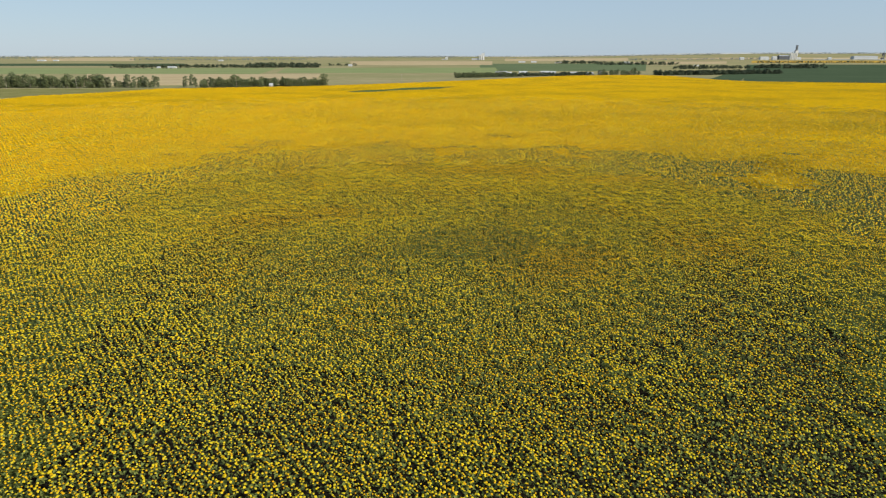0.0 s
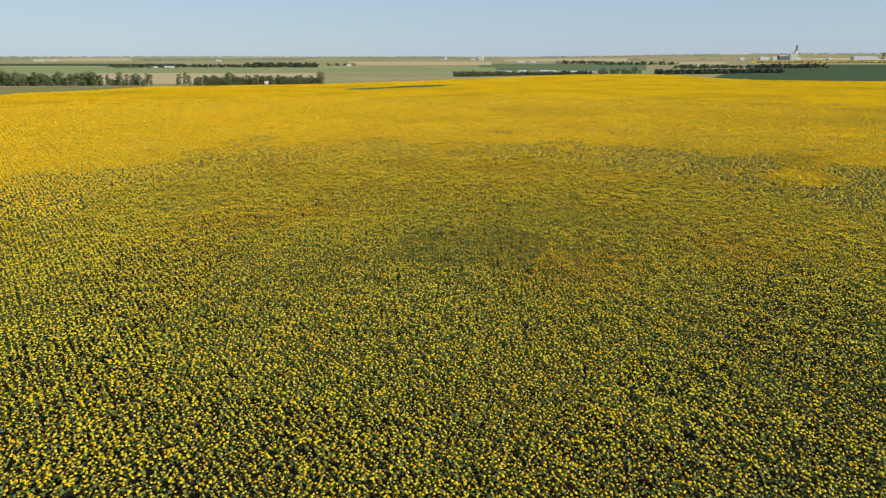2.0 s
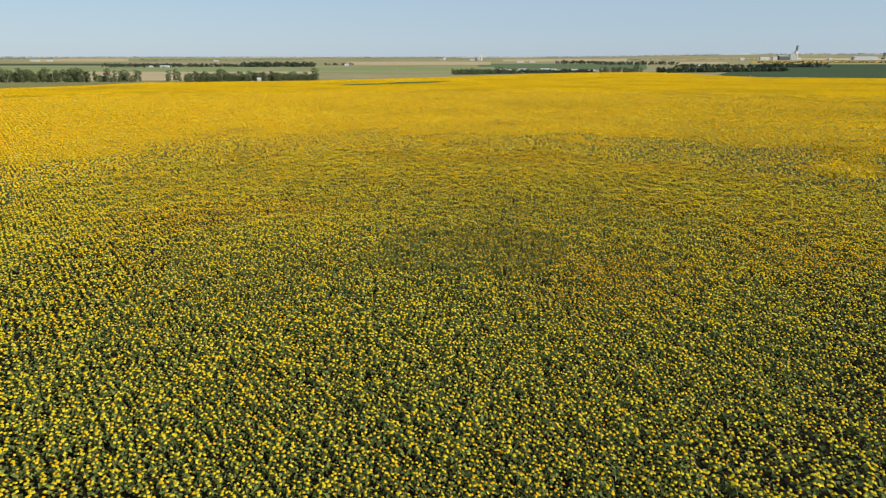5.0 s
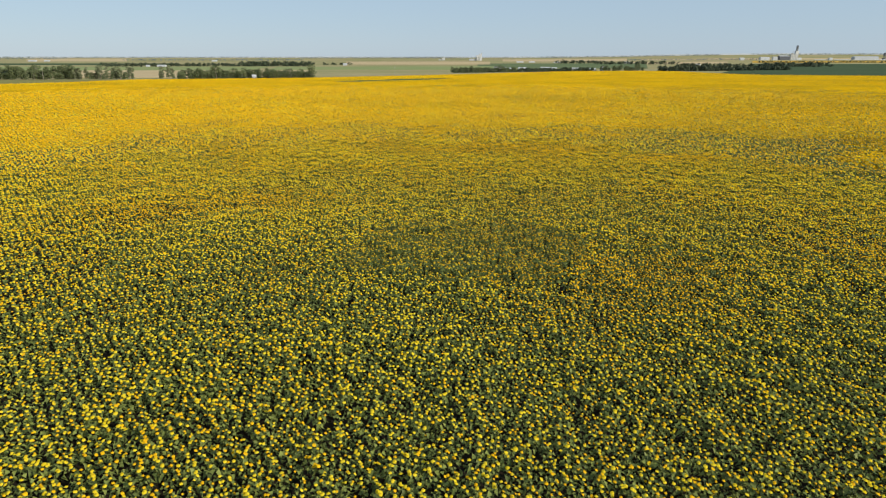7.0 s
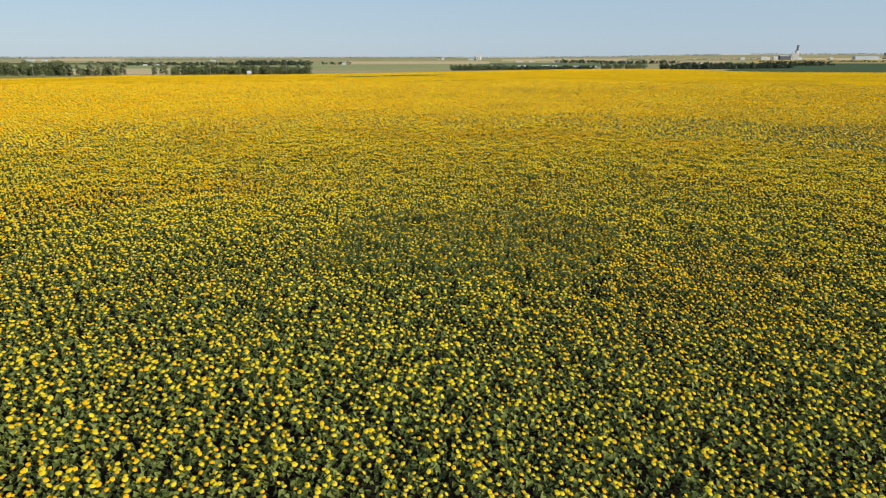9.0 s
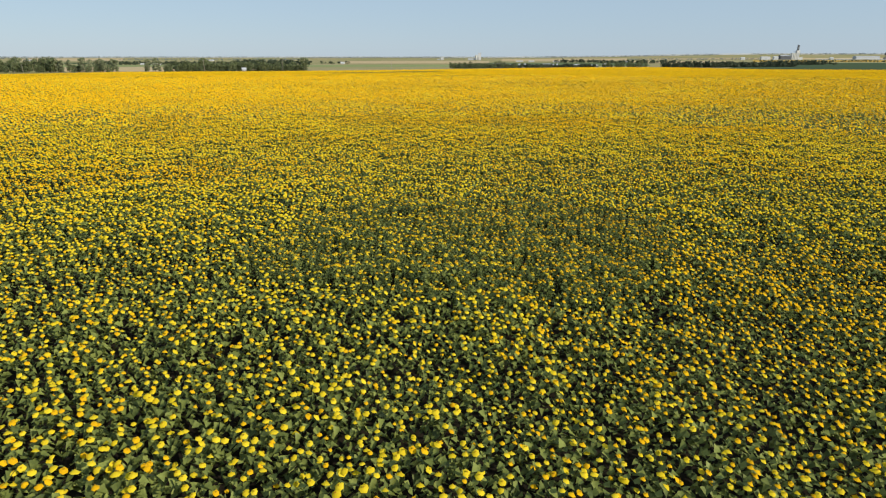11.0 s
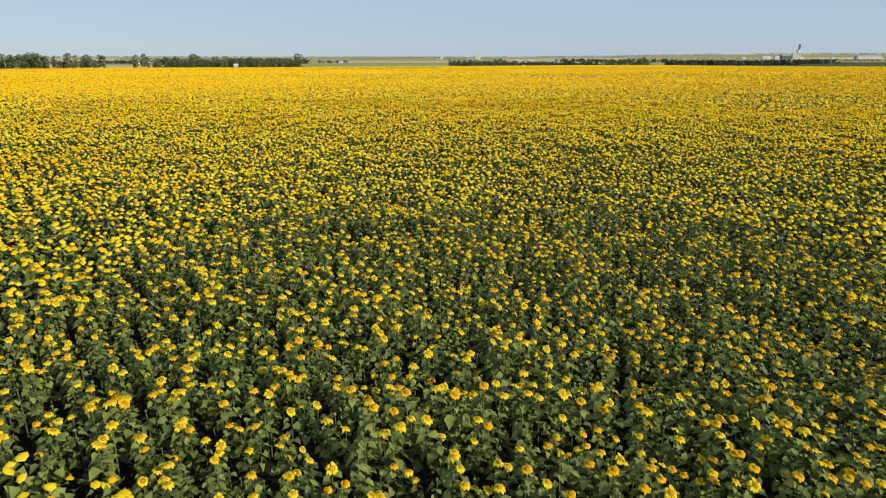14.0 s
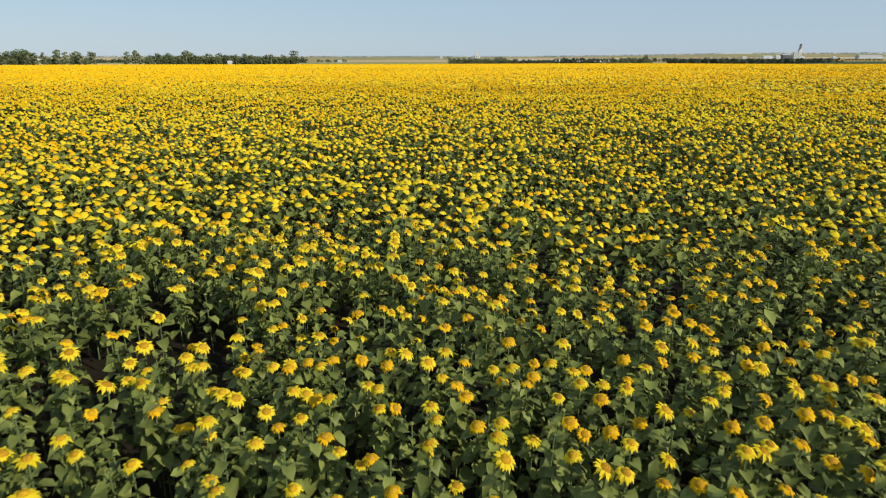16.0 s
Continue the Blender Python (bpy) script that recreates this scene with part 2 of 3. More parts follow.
def near(x, y):
    """How close the flight comes to a place of the field."""
    s = np.interp(y, [35, 119], [55, 6.5])
    return np.where(y < 119, np.hypot(s, x - 2 - y * 0.02), np.hypot(x - 4.5, y - 113))


def canopy_height(x, y):
    return 0.55 + 0.50 * smooth01(60, 140, near(x, y))


def grid_sheet(name, cell, keep, height, mats):
    """A sheet of square cells over those parts of the field that keep() picks."""
    xs, ys = np.arange(-675, 1030, cell), np.arange(-100, 1581, cell)
    gx, gy = np.meshgrid(xs, ys, indexing="ij")
    jx = gx + (vnoise(gx, gy, cell * 0.77, 3) - 0.5) * cell * 0.4
    jy = gy + (vnoise(gx, gy, cell * 0.77, 4) - 0.5) * cell * 0.4
    zz = ground_z(jx, jy) + (height(jx, jy) if callable(height) else height) + (vnoise(gx, gy, cell * 0.6, 5) - 0.5) * 0.25
    ok = keep(gx[:-1, :-1] + cell / 2, gy[:-1, :-1] + cell / 2)
    idx = np.arange(gx.size).reshape(gx.shape)
    a, b, c, d = idx[:-1, :-1][ok], idx[1:, :-1][ok], idx[1:, 1:][ok], idx[:-1, 1:][ok]
    tris = np.concatenate([np.stack([a, b, c], 1), np.stack([a, c, d], 1)])
    return new(name, tri_mesh(name, np.stack([jx, jy, zz], -1).reshape(-1, 3), tris, mats))


WOBBLE = lambda x, y: near(x, y) * (0.70 + 0.6 * vnoise(x, y, 26, 55)) * (0.85 + 0.3 * vnoise(x, y, 9, 56))
in_crop = lambda x, y: inside(x, y, FIELD) & ~in_slough(x, y)
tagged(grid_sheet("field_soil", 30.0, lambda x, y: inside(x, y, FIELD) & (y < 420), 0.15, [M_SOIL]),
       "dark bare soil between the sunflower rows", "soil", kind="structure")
tagged(grid_sheet("crop_canopy", 6.0, lambda x, y: in_crop(x, y) & ((near(x, y) > 62) & (WOBBLE(x, y) < 150) | (y < 30)), canopy_height, [M_CANOPY]),
       "dense dark green sunflower foliage below the flower heads", "crop", kind="stuff")
tagged(grid_sheet("sunflower_crop_top", 6.0, lambda x, y: in_crop(x, y) & (WOBBLE(x, y) > 138) & (y >= 30), canopy_height, [M_BLOOM]),
       "unbroken golden top of the distant blooming sunflowers", "crop", kind="stuff")
tagged(grid_sheet("grass_strip", 4.0, lambda x, y: in_slough(x, y), 1.25, [M_REEDS]),
       "dark green grassy wet strip inside the sunflower field", "grass", kind="stuff")


# ---- sunflowers ----
ROW = np.array([-0.62, 0.7846])            # direction of the seed rows
FACE = math.atan2(-0.55, 0.83)             # the heads look towards the sun


def frame_of(n):
    n = n / np.linalg.norm(n)
    a = np.cross((0, 0, 1.0), n)
    a = a / max(np.linalg.norm(a), 1e-6)
    return a, np.cross(n, a), n


def leaf_geo(rng, base, az, length, width, drop, rich):
    """A heart-shaped leaf, folded along its rib and drooping to its tip."""
    d = np.array([math.cos(az), math.sin(az), 0.0])
    s = np.array([-d[1], d[0], 0.0])
    up = np.array([0, 0, 1.0])
    pet = length * 0.35
    o = base + d * pet + up * pet * 0.45
    tw = rng.uniform(-0.6, 0.25)
    s = s * math.cos(tw) + up * math.sin(tw)
    def P(l, w):
        return o + d * l * length + s * w * width + up * (0.10 * l - drop * l * l) * length + up * abs(w) * 0.42 * width + rng.normal(0, 0.010, 3)
    if rich == 2:
        V = [P(0, 0), P(-0.14, 0.30), P(0.16, 0.55), P(0.64, 0.46), P(1.0, 0), P(0.64, -0.46), P(0.16, -0.55), P(-0.14, -0.30), P(0.32, 0), P(0.66, 0)]
        T = [(0, 8, 1), (1, 8, 2), (2, 8, 9), (2, 9, 3), (3, 9, 4), (4, 9, 5), (5, 9, 6), (6, 9, 8), (6, 8, 7), (7, 8, 0)]
        V += [base, base + up * 0.02, o]
        T += [(10, 12, 11)]
    elif rich == 1:
        V = [P(-0.08, 0), P(0.12, 0.48), P(0.62, 0.46), P(1.0, 0), P(0.62, -0.46), P(0.12, -0.48), P(0.42, 0)]
        T = [(q, 6, (q + 1) % 6) for q in range(6)]
    else:
        V = [P(-0.05, 0), P(0.3, 0.52), P(1.0, 0), P(0.3, -0.52)]
        T = [(0, 2, 1), (0, 3, 2)]
    return np.array(V), np.array(T)


def sunflower_geo(rng, level, bloom):
    """The parts of one plant, 1.55 m high, as (name, vertices, triangles, material). bloom: 0 bud, 1 yellow, 2 old and orange."""
    out = []
    H = 1.50 + rng.uniform(-0.13, 0.13)
    lean = np.array([rng.uniform(-0.06, 0.06), rng.uniform(-0.06, 0.06), 0])
    # stem
    sides = {3: 6, 2: 3}.get(level, 0)
    el = rng.normal(70, 13)
    az = FACE + rng.normal(0, 0.95)
    el = radians(min(max(el, 28), 88))
    nrm = np.array([math.cos(az) * math.cos(el), math.sin(az) * math.cos(el), math.sin(el)])
    a, b, n = frame_of(nrm)
    top = lean + np.array([0, 0, H])
    if sides:
        zs = (0.25 * H, 0.97 * H) if level == 2 else (0.0, 0.7 * H, 0.97 * H)
        V, T = [], []
        for k, z in enumerate(zs):
            c = lean * (z / H) + np.array([0, 0, z]) + (n * 0.03 if z > 0.9 * H else 0)
            r = (0.014, 0.011, 0.009)[k]
            V += [c + np.array([r * math.cos(q * 2 * math.pi / sides), r * math.sin(q * 2 * math.pi / sides), 0]) for q in range(sides)]
        for k in range(len(zs) - 1):
            for q in range(sides):
                i, j = k * sides + q, k * sides + (q + 1) % sides
                T += [(i, j, j + sides), (i, j + sides, i + sides)]
        out.append(("stem", np.array(V), np.array(T), 1))
    # leaves
    count = {3: 15, 2: 12, 1: 5, 0: 2}[level]
    a0 = rng.uniform(0, 6.28)
    for k in range(count):
        f = (0.60, 0.50, 0.44, 0.34)[level] + (0.32, 0.44, 0.53, 0.64)[level] * ((k + rng.uniform(0, 0.8)) / count) ** 0.8
        size = (0.155 - 0.04 * max(0, f - 0.7) / 0.3) * rng.uniform(0.7, 1.3) * (2.1, 1.7, 1.08, 1.0)[level]
        V, T = leaf_geo(rng, lean * f + np.array([0, 0, f * H - 0.05]), a0 + k * 2.4 + rng.uniform(-0.4, 0.4), size, size * 0.98, rng.uniform(0.15, 1.0),
                        {3: 2, 2: 1, 1: 0, 0: 0}[level])
        out.append(("leaf", V, T, 0))
    # flower head
    R = (0.034, 0.056, 0.054)[bloom] * rng.uniform(0.82, 1.12)
    L = (0.0, 0.064, 0.050)[bloom] * rng.uniform(0.8, 1.15)
    c0 = top + n * 0.02
    pm = 2 if bloom == 1 else 3
    if level >= 2:
        k = 12 if level == 3 else 6
        ang = [2 * math.pi * q / k for q in range(k)]
        ring = [c0 + R * (a * math.cos(q) + b * math.sin(q)) for q in ang]
        # green back of the head
        V = ring + [c0 - n * 0.06]
        out.append(("head_back", np.array(V), np.array([(q, k, (q + 1) % k) for q in range(k)]), 1))
        if bloom:
            inner = [c0 + n * 0.022 + 0.66 * R * (a * math.cos(q) + b * math.sin(q)) for q in ang]
            V = ring + inner + [c0 + n * 0.030]
            T = []
            for q in range(k):
                r = (q + 1) % k
                T += [(q, r, k + r), (q, k + r, k + q), (k + q, k + r, 2 * k)]
            out.append(("disc", np.array(V), np.array(T), 4))
            m = 20 if level == 3 else 9
            V, T = [], []
            for q in range(m):
                g = 2 * math.pi * (q + rng.uniform(-0.25, 0.25)) / m
                e, t = a * math.cos(g) + b * math.sin(g), -a * math.sin(g) + b * math.cos(g)
                w, ll = (0.018 if level == 3 else 0.036) * rng.uniform(0.85, 1.2), L * rng.uniform(0.75, 1.2)
                bend = rng.uniform(-0.085, -0.01)
                base = c0 + e * R * 0.93
                i = len(V)
                V += [base - t * w * 0.6, base + t * w * 0.6, base + e * ll * 0.55 + t * w + n * (0.008 + bend * 0.4),
                      base + e * ll + n * bend, base + e * ll * 0.55 - t * w + n * (0.008 + bend * 0.4)]
                T += [(i, i + 1, i + 2), (i, i + 2, i + 4), (i + 4, i + 2, i + 3)]
            out.append(("petals", np.array(V), np.array(T), pm))
        else:
            V = ring + [c0 + n * 0.035]
            out.append(("disc", np.array(V), np.array([(q, (q + 1) % k, k) for q in range(k)]), 0))
    elif bloom and level == 0:
        Q = (R + L) * 1.18
        V = [c0 + Q * rng.uniform(0.9, 1.1) * (a * math.cos(q) + b * math.sin(q)) - n * 0.06 for q in (0.4, 2.0, 3.5, 5.1)] + [c0 + n * 0.06]
        out.append(("petals", np.array(V), np.array([(q, (q + 1) % 4, 4) for q in range(4)]), pm))
    elif bloom:
        k = 6
        Q = (R + L) * 1.0
        ang = [2 * math.pi * (q + rng.uniform(-0.15, 0.15)) / k for q in range(k)]
        V = [c0 + Q * rng.uniform(0.9, 1.1) * (a * math.cos(q) + b * math.sin(q)) - n * 0.055 for q in ang] + [c0 + n * 0.035]
        out.append(("petals", np.array(V), np.array([(q, (q + 1) % k, k) for q in range(k)]), pm))
        if level == 1:
            V = [c0 + n * 0.040 + R * 0.5 * (a * math.cos(q) + b * math.sin(q)) for q in (0.3, 1.87, 3.44, 5.0)]
            out.append(("disc", np.array(V), np.array([(0, 1, 2), (0, 2, 3)]), 4))
    return out


def joined(parts):
    V, T, I, o = [], [], [], 0
    for _, v, t, m in parts:
        V.append(v), T.append(t + o), I.append(np.full(len(t), m))
        o += len(v)
    return np.concatenate(V), np.concatenate(T), np.concatenate(I)


def scatter(name, templates, pick, px, py, yaw, size, label, category="sunflowers"):
    """One mesh of many plants: each place takes its template, turned and scaled."""
    VV, TT, II, off = [], [], [], 0
    pz = ground_z(px, py)
    for q, (v, t, m) in enumerate(templates):
        s = np.nonzero(pick == q)[0]
        if not len(s):
            continue
        c, sn, k = np.cos(yaw[s])[:, None], np.sin(yaw[s])[:, None], size[s][:, None]
        X = (v[None, :, 0] * c - v[None, :, 1] * sn) * k + px[s][:, None]
        Y = (v[None, :, 0] * sn + v[None, :, 1] * c) * k + py[s][:, None]
        Z = v[None, :, 2] * k + pz[s][:, None] + 0.12
        VV.append(np.stack([X, Y, Z], -1).reshape(-1, 3))
        TT.append((t[None] + (np.arange(len(s)) * len(v))[:, None, None] + off).reshape(-1, 3))
        II.append(np.tile(m, len(s)))
        off += len(s) * len(v)
    if not VV:
        return None
    ob = new(name, tri_mesh(name, np.concatenate(VV), np.concatenate(TT), PLANT_MATS, np.concatenate(II), smooth=True))
    return tagged(ob, label, category, kind="stuff")


# where the crop is greener, yellower or older: x, y, radius x, radius y, strength
GREENER = [(-14.4, 115.1, 25.6, 11.2, 0.06), (19.2, 137.4, 35.6, 20.4, 0.07), (76.7, 188.6, 35.2, 19.2, 0.05), (79.9, 139, 22.4, 12.8, 0.06), (47.9, 159.8, 32.8, 18.4, 0.10),
           (191.8, 255.7, 95.9, 41.5, 0.08), (32, 159.8, 22.4, 11.2, 0.1), (143.8, 191.8, 63.9, 32, 0.08)]
OLDER = [(23.2, 196.6, 14.4, 6.4, 0.9), (54.3, 182.2, 14.4, 5.6, 0.9), (28.8, 108.7, 11.2, 6.4, 0.6), (16, 97.5, 11.2, 6.4, 0.6), (52.7, 111.9, 14.4, 8, 0.6), (164.6, 302, 35.2, 6.4, 1),
         (-25.6, 139, 12.8, 6.4, 0.5), (-46.3, 134.2, 14.4, 6.4, 0.5), (19.2, 105.5, 8, 4.8, 0.4)]


def blobs(x, y, rows):
    s = 0
    for cx, cy, rx, ry, k in rows:
        wob = 1 + 0.5 * (vnoise(x, y, 7.0, 9) - 0.5)
        s = s + k * np.exp(-(((x - cx) / rx) ** 2 + ((y - cy) / ry) ** 2) * wob)
    return s


def bloom_of(x, y, rnd):
    """0 bud, 1 yellow, 2 old and orange, by the state of that patch of the crop."""
    p = 0.80 + 0.17 * smooth01(90, 160, np.hypot(x, y)) - 0.20 * smooth01(0.15, 0.65, x / np.maximum(y, 1.0)) + 0.22 * (vnoise(x, y, 26, 1) - 0.5) + 0.30 * (vnoise(x, y * 1.8, 90, 2) - 0.5) - 0.4 * blobs(x, y, GREENER)
    p = p + 0.25 * blobs(x, y, OLDER)
    o = 0.34 + 0.5 * (vnoise(x, y, 13, 7) - 0.5) + 0.52 * smooth01(115, 260, np.hypot(x, y)) + blobs(x, y, OLDER) * 0.75
    r2 = (rnd * 7919.0) % 1.0
    return np.where(rnd > np.clip(p, 0.45, 0.97), 0, np.where(r2 < np.clip(o, 0.03, 0.98), 2, 1))


rng = np.random.default_rng(11)


def seed_places(x0, x1, y0, y1, row_gap, gap):
    """Jittered places along the seed rows inside a box of the plan."""
    per = np.array([ROW[1], -ROW[0]])
    corners = np.array([(x0, y0), (x1, y0), (x1, y1), (x0, y1)], float)
    u, v = corners @ ROW, corners @ per
    U = np.arange(math.floor(u.min() / gap), math.ceil(u.max() / gap)) * gap
    W = np.arange(math.floor(v.min() / row_gap), math.ceil(v.max() / row_gap)) * row_gap
    uu, vv = np.meshgrid(U, W, indexing="ij")
    uu = uu + rng.uniform(-0.5, 0.5, uu.shape) * gap
    vv = vv + rng.normal(0, 0.23, vv.shape) * row_gap
    x, y = uu * ROW[0] + vv * per[0], uu * ROW[1] + vv * per[1]
    k = (x > x0) & (x < x1) & (y > y0) & (y < y1)
    return x[k], y[k]


def in_view(x, y):
    return (np.abs(x - 1) < 0.76 * (0.95 * y + 11) + 8) & (y > 36)


def templates(level, count):
    r = np.random.default_rng(100 + level)
    return [joined(sunflower_geo(r, level, b)) for b in (0, 1, 2) for _ in range(count)]


def crop_band(name, level, d0, d1, row_gap, gap, label, box_, per_kind=12):
    x, y = seed_places(*box_, row_gap, gap)
    d = near(x, y) * (0.82 + 0.36 * vnoise(x, y, 7, 77))
    gap_in = vnoise(x, y, 1.3, 21) + 0.3 * rng.random(len(x)) > 0.21       # small bare spots
    k = inside(x, y, FIELD) & ~in_slough(x, y) & (d >= d0) & (d < d1) & gap_in & ~in_wheeling(x, y) & in_view(x, y)
    if level >= 2:
        k &= ~close_stand(x, y)
    x, y = x[k], y[k]
    st = bloom_of(x, y, rng.random(len(x)))
    pick = st * per_kind + rng.integers(0, per_kind, len(x))
    yaw = rng.normal(0, 0.4, len(x))
    size = rng.uniform(0.90, 1.07, len(x)) * (0.79 + 0.40 * vnoise(x, y, 1.1, 33)) * (0.93 + 0.14 * vnoise(x, y, 9.0, 34))
    return scatter(name, templates(level, per_kind), pick, x, y, yaw, size, label)


def in_wheeling(x, y):
    """Two wheel tracks along the rows where a machine has driven."""
    v = x * ROW[1] - y * ROW[0]
    u = x * ROW[0] + y * ROW[1]
    return ((np.abs(v - 28.6) < 0.3) | (np.abs(v - 31.8) < 0.25)) & (u > 255) & (u < 336)


def close_stand(x, y):
    """The stand of single plants that the flight ends above."""
    return (y > 118.2) & (y < 121.9) & (np.abs(x - 4.5) < 4.9 + 0.80 * (y - 118.2))


W_LABEL = "tall green sunflower plants with yellow and orange heads in rows"
crop_band("sunflower_rows_near", 2, 0, 16, 0.76, 0.21, W_LABEL, (-40, 50, 36, 145))
crop_band("sunflower_rows_middle", 1, 16, 43, 0.76, 0.21, W_LABEL, (-85, 95, 36, 175))
crop_band("sunflower_rows_beyond", 0, 43, 98, 0.76, 0.21, W_LABEL, (-170, 180, 36, 250))


def far_heads(name, d0, d1, row_gap, gap, size, z, label, leafy=True):
    """Far rows: heads and top leaves as small leaning faces."""
    x, y = seed_places(-675, 1025, 36, 1580, row_gap, gap)
    d = near(x, y) * (0.82 + 0.36 * vnoise(x, y, 7, 77))
    k = in_crop(x, y) & (d >= d0) & (d < d1) & in_view(x, y) & ~in_wheeling(x, y)
    x, y = x[k], y[k]
    st = bloom_of(x, y, rng.random(len(x)))
    T = []
    r = np.random.default_rng(7)
    for b in (0, 1, 2):
        for _ in range(14):
            parts = []
            el, az = radians(r.uniform(35, 82)), FACE + r.normal(0, 0.7)
            a, bb, n = frame_of(np.array([math.cos(az) * math.cos(el), math.sin(az) * math.cos(el), math.sin(el)]))
            c = np.array([0, 0, z + r.uniform(-0.15, 0.15)])
            if b:
                q = size * r.uniform(0.75, 1.2)
                parts.append(("p", np.array([c + q * a, c + q * bb, c - q * a, c - q * bb]), np.array([(0, 1, 2), (0, 2, 3)]), 2 if b == 1 else 3))
            el, az = radians(r.uniform(35, 80)), r.uniform(0, 6.28)
            a, bb, n = frame_of(np.array([math.cos(az) * math.cos(el), math.sin(az) * math.cos(el), math.sin(el)]))
            q = size * r.uniform(0.8, 1.3)
            c = c + np.array([r.uniform(-0.4, 0.4), r.uniform(-0.4, 0.4), -0.22 - 0.4 * size])
            if leafy or not b:
                parts.append(("l", np.array([c + q * a, c + q * bb, c - q * a, c - q * bb]), np.array([(0, 1, 2), (0, 2, 3)]), 0))
            T.append(joined(parts))
    pick = st * 14 + rng.integers(0, 14, len(x))
    return scatter(name, T, pick, x, y, rng.normal(0, 0.3, len(x)), rng.uniform(0.85, 1.1, len(x)), label)


F_LABEL = "distant rows of blooming golden yellow sunflowers"
far_heads("sunflower_rows_far", 98, 215, 0.76, 0.62, 0.21, 1.47, F_LABEL)
far_heads("sunflower_rows_farther", 215, 420, 1.52, 0.95, 0.29, 1.42, F_LABEL)
far_heads("sunflower_rows_farthest", 420, 1800, 2.28, 2.8, 0.30, 1.30, F_LABEL, leafy=False)


# ---- country round the field ----
def crop_block(name, label, mat, pts, height=0.5, category="field", step=120.0):
    """A neighbouring field: a slab of crop that follows the land."""
    (x0, y0), (x1, y1), (x2, y2), (x3, y3) = [placed(x, y)[:2] for x, y in pts]
    n = max(2, int(max(math.hypot(x1 - x0, y1 - y0), math.hypot(x3 - x0, y3 - y0)) / step))
    V, T = [], []
    for i in range(n + 1):
        for j in range(n + 1):
            u, v = i / n, j / n
            x = (x0 * (1 - u) + x1 * u) * (1 - v) + (x3 * (1 - u) + x2 * u) * v
            y = (y0 * (1 - u) + y1 * u) * (1 - v) + (y3 * (1 - u) + y2 * u) * v
            V.append((x, y, gz(x, y) + height))
    for i in range(n):
        for j in range(n):
            a = i * (n + 1) + j
            T += [(a, a + n + 1, a + n + 2), (a, a + n + 2, a + 1)]
    rim = [i * (n + 1) for i in range(n)] + [n * (n + 1) + j for j in range(n)] + [(n - i) * (n + 1) + n for i in range(n)] + [n - j for j in range(n)]
    o = len(V)
    V += [(V[i][0], V[i][1], V[i][2] - height - 0.3) for i in rim]
    for k in range(len(rim)):
        k2 = (k + 1) % len(rim)
        T += [(rim[k], o + k, o + k2), (rim[k], o + k2, rim[k2])]
    tagged(new(name, tri_mesh(name, V, T, [mat])), label, category, kind="stuff")


def fan(s0, s1, y0, y1):
    """Plan corners of a strip between two bearings (x / y) and two distances."""
    return [(s0 * y0, y0), (s1 * y0, y0), (s1 * y1, y1), (s0 * y1, y1)]


crop_block("wheat_field", "ripe pale gold wheat field beyond the trees", M_WHEAT, [(-555, 940), (-212, 990), (-345, 1725), (-1010, 1740)], 0.7)
crop_block("green_field", "light green crop field beyond the tree row", M_GREEN, [(-1598, 1773), (-527, 1757), (-671, 2492), (-2397, 2492)], 0.5)
crop_block("green_field", "light green crop strip on the plain", M_GREEN, [(-511, 1885), (175, 1885), (223, 2620), (-639, 2492)], 0.5)
crop_block("dark_green_field", "dark green crop field on the plain", M_DKGREEN, [(-2716, 2876), (-1214, 2876), (-1376, 3287), (-3211, 3287)], 0.5)
crop_block("wheat_field", "ripe pale gold wheat strip near the horizon", M_WHEAT, fan(-0.66, -0.50, 3806, 4477), 0.3)
crop_block("wheat_field", "ripe pale gold wheat strip on the plain", M_WHEAT, fan(-0.15, 0.08, 3036, 3745), 0.3)
crop_block("dark_green_field", "dark green crop field behind the farmyard", M_MIDGREEN, fan(0.06, 0.33, 2125, 3287), 0.25)
crop_block("wheat_field", "pale straw wheat field near the horizon", M_WHEAT, fan(0.10, 0.30, 3806, 4300), 0.3)
crop_block("dark_green_field", "dark green soybean field beside the sunflowers", M_DKGREEN, [(556, 1130), (1080, 975), (2700, 3036), (1500, 3036)], 0.7)
crop_block("dark_green_field", "dark green soybean field between the sunflowers and the trees", M_DKGREEN, [(530, 1225), (554, 1140), (1110, 2200), (940, 2000)], 0.5)
crop_block("far_sunflower_field", "orange yellow sunflower strip near the terminal", M_FARFLOWER, fan(0.50, 0.82, 3348, 3653), 1.0)
crop_block("wheat_field", "pale straw wheat stubble by the railway", M_WHEAT, fan(0.32, 0.80, 3990, 4160), 0.5)
crop_block("wheat_field", "pale straw wheat field on the plain", M_WHEAT, fan(0.30, 0.46, 3196, 3562), 0.25)
crop_block("field_verge", "rough green grass verge along the field", M_VERGE, [(-671, 551), (-428, 615), (-377, 830), (-671, 822)], 0.3, "grass", 30)


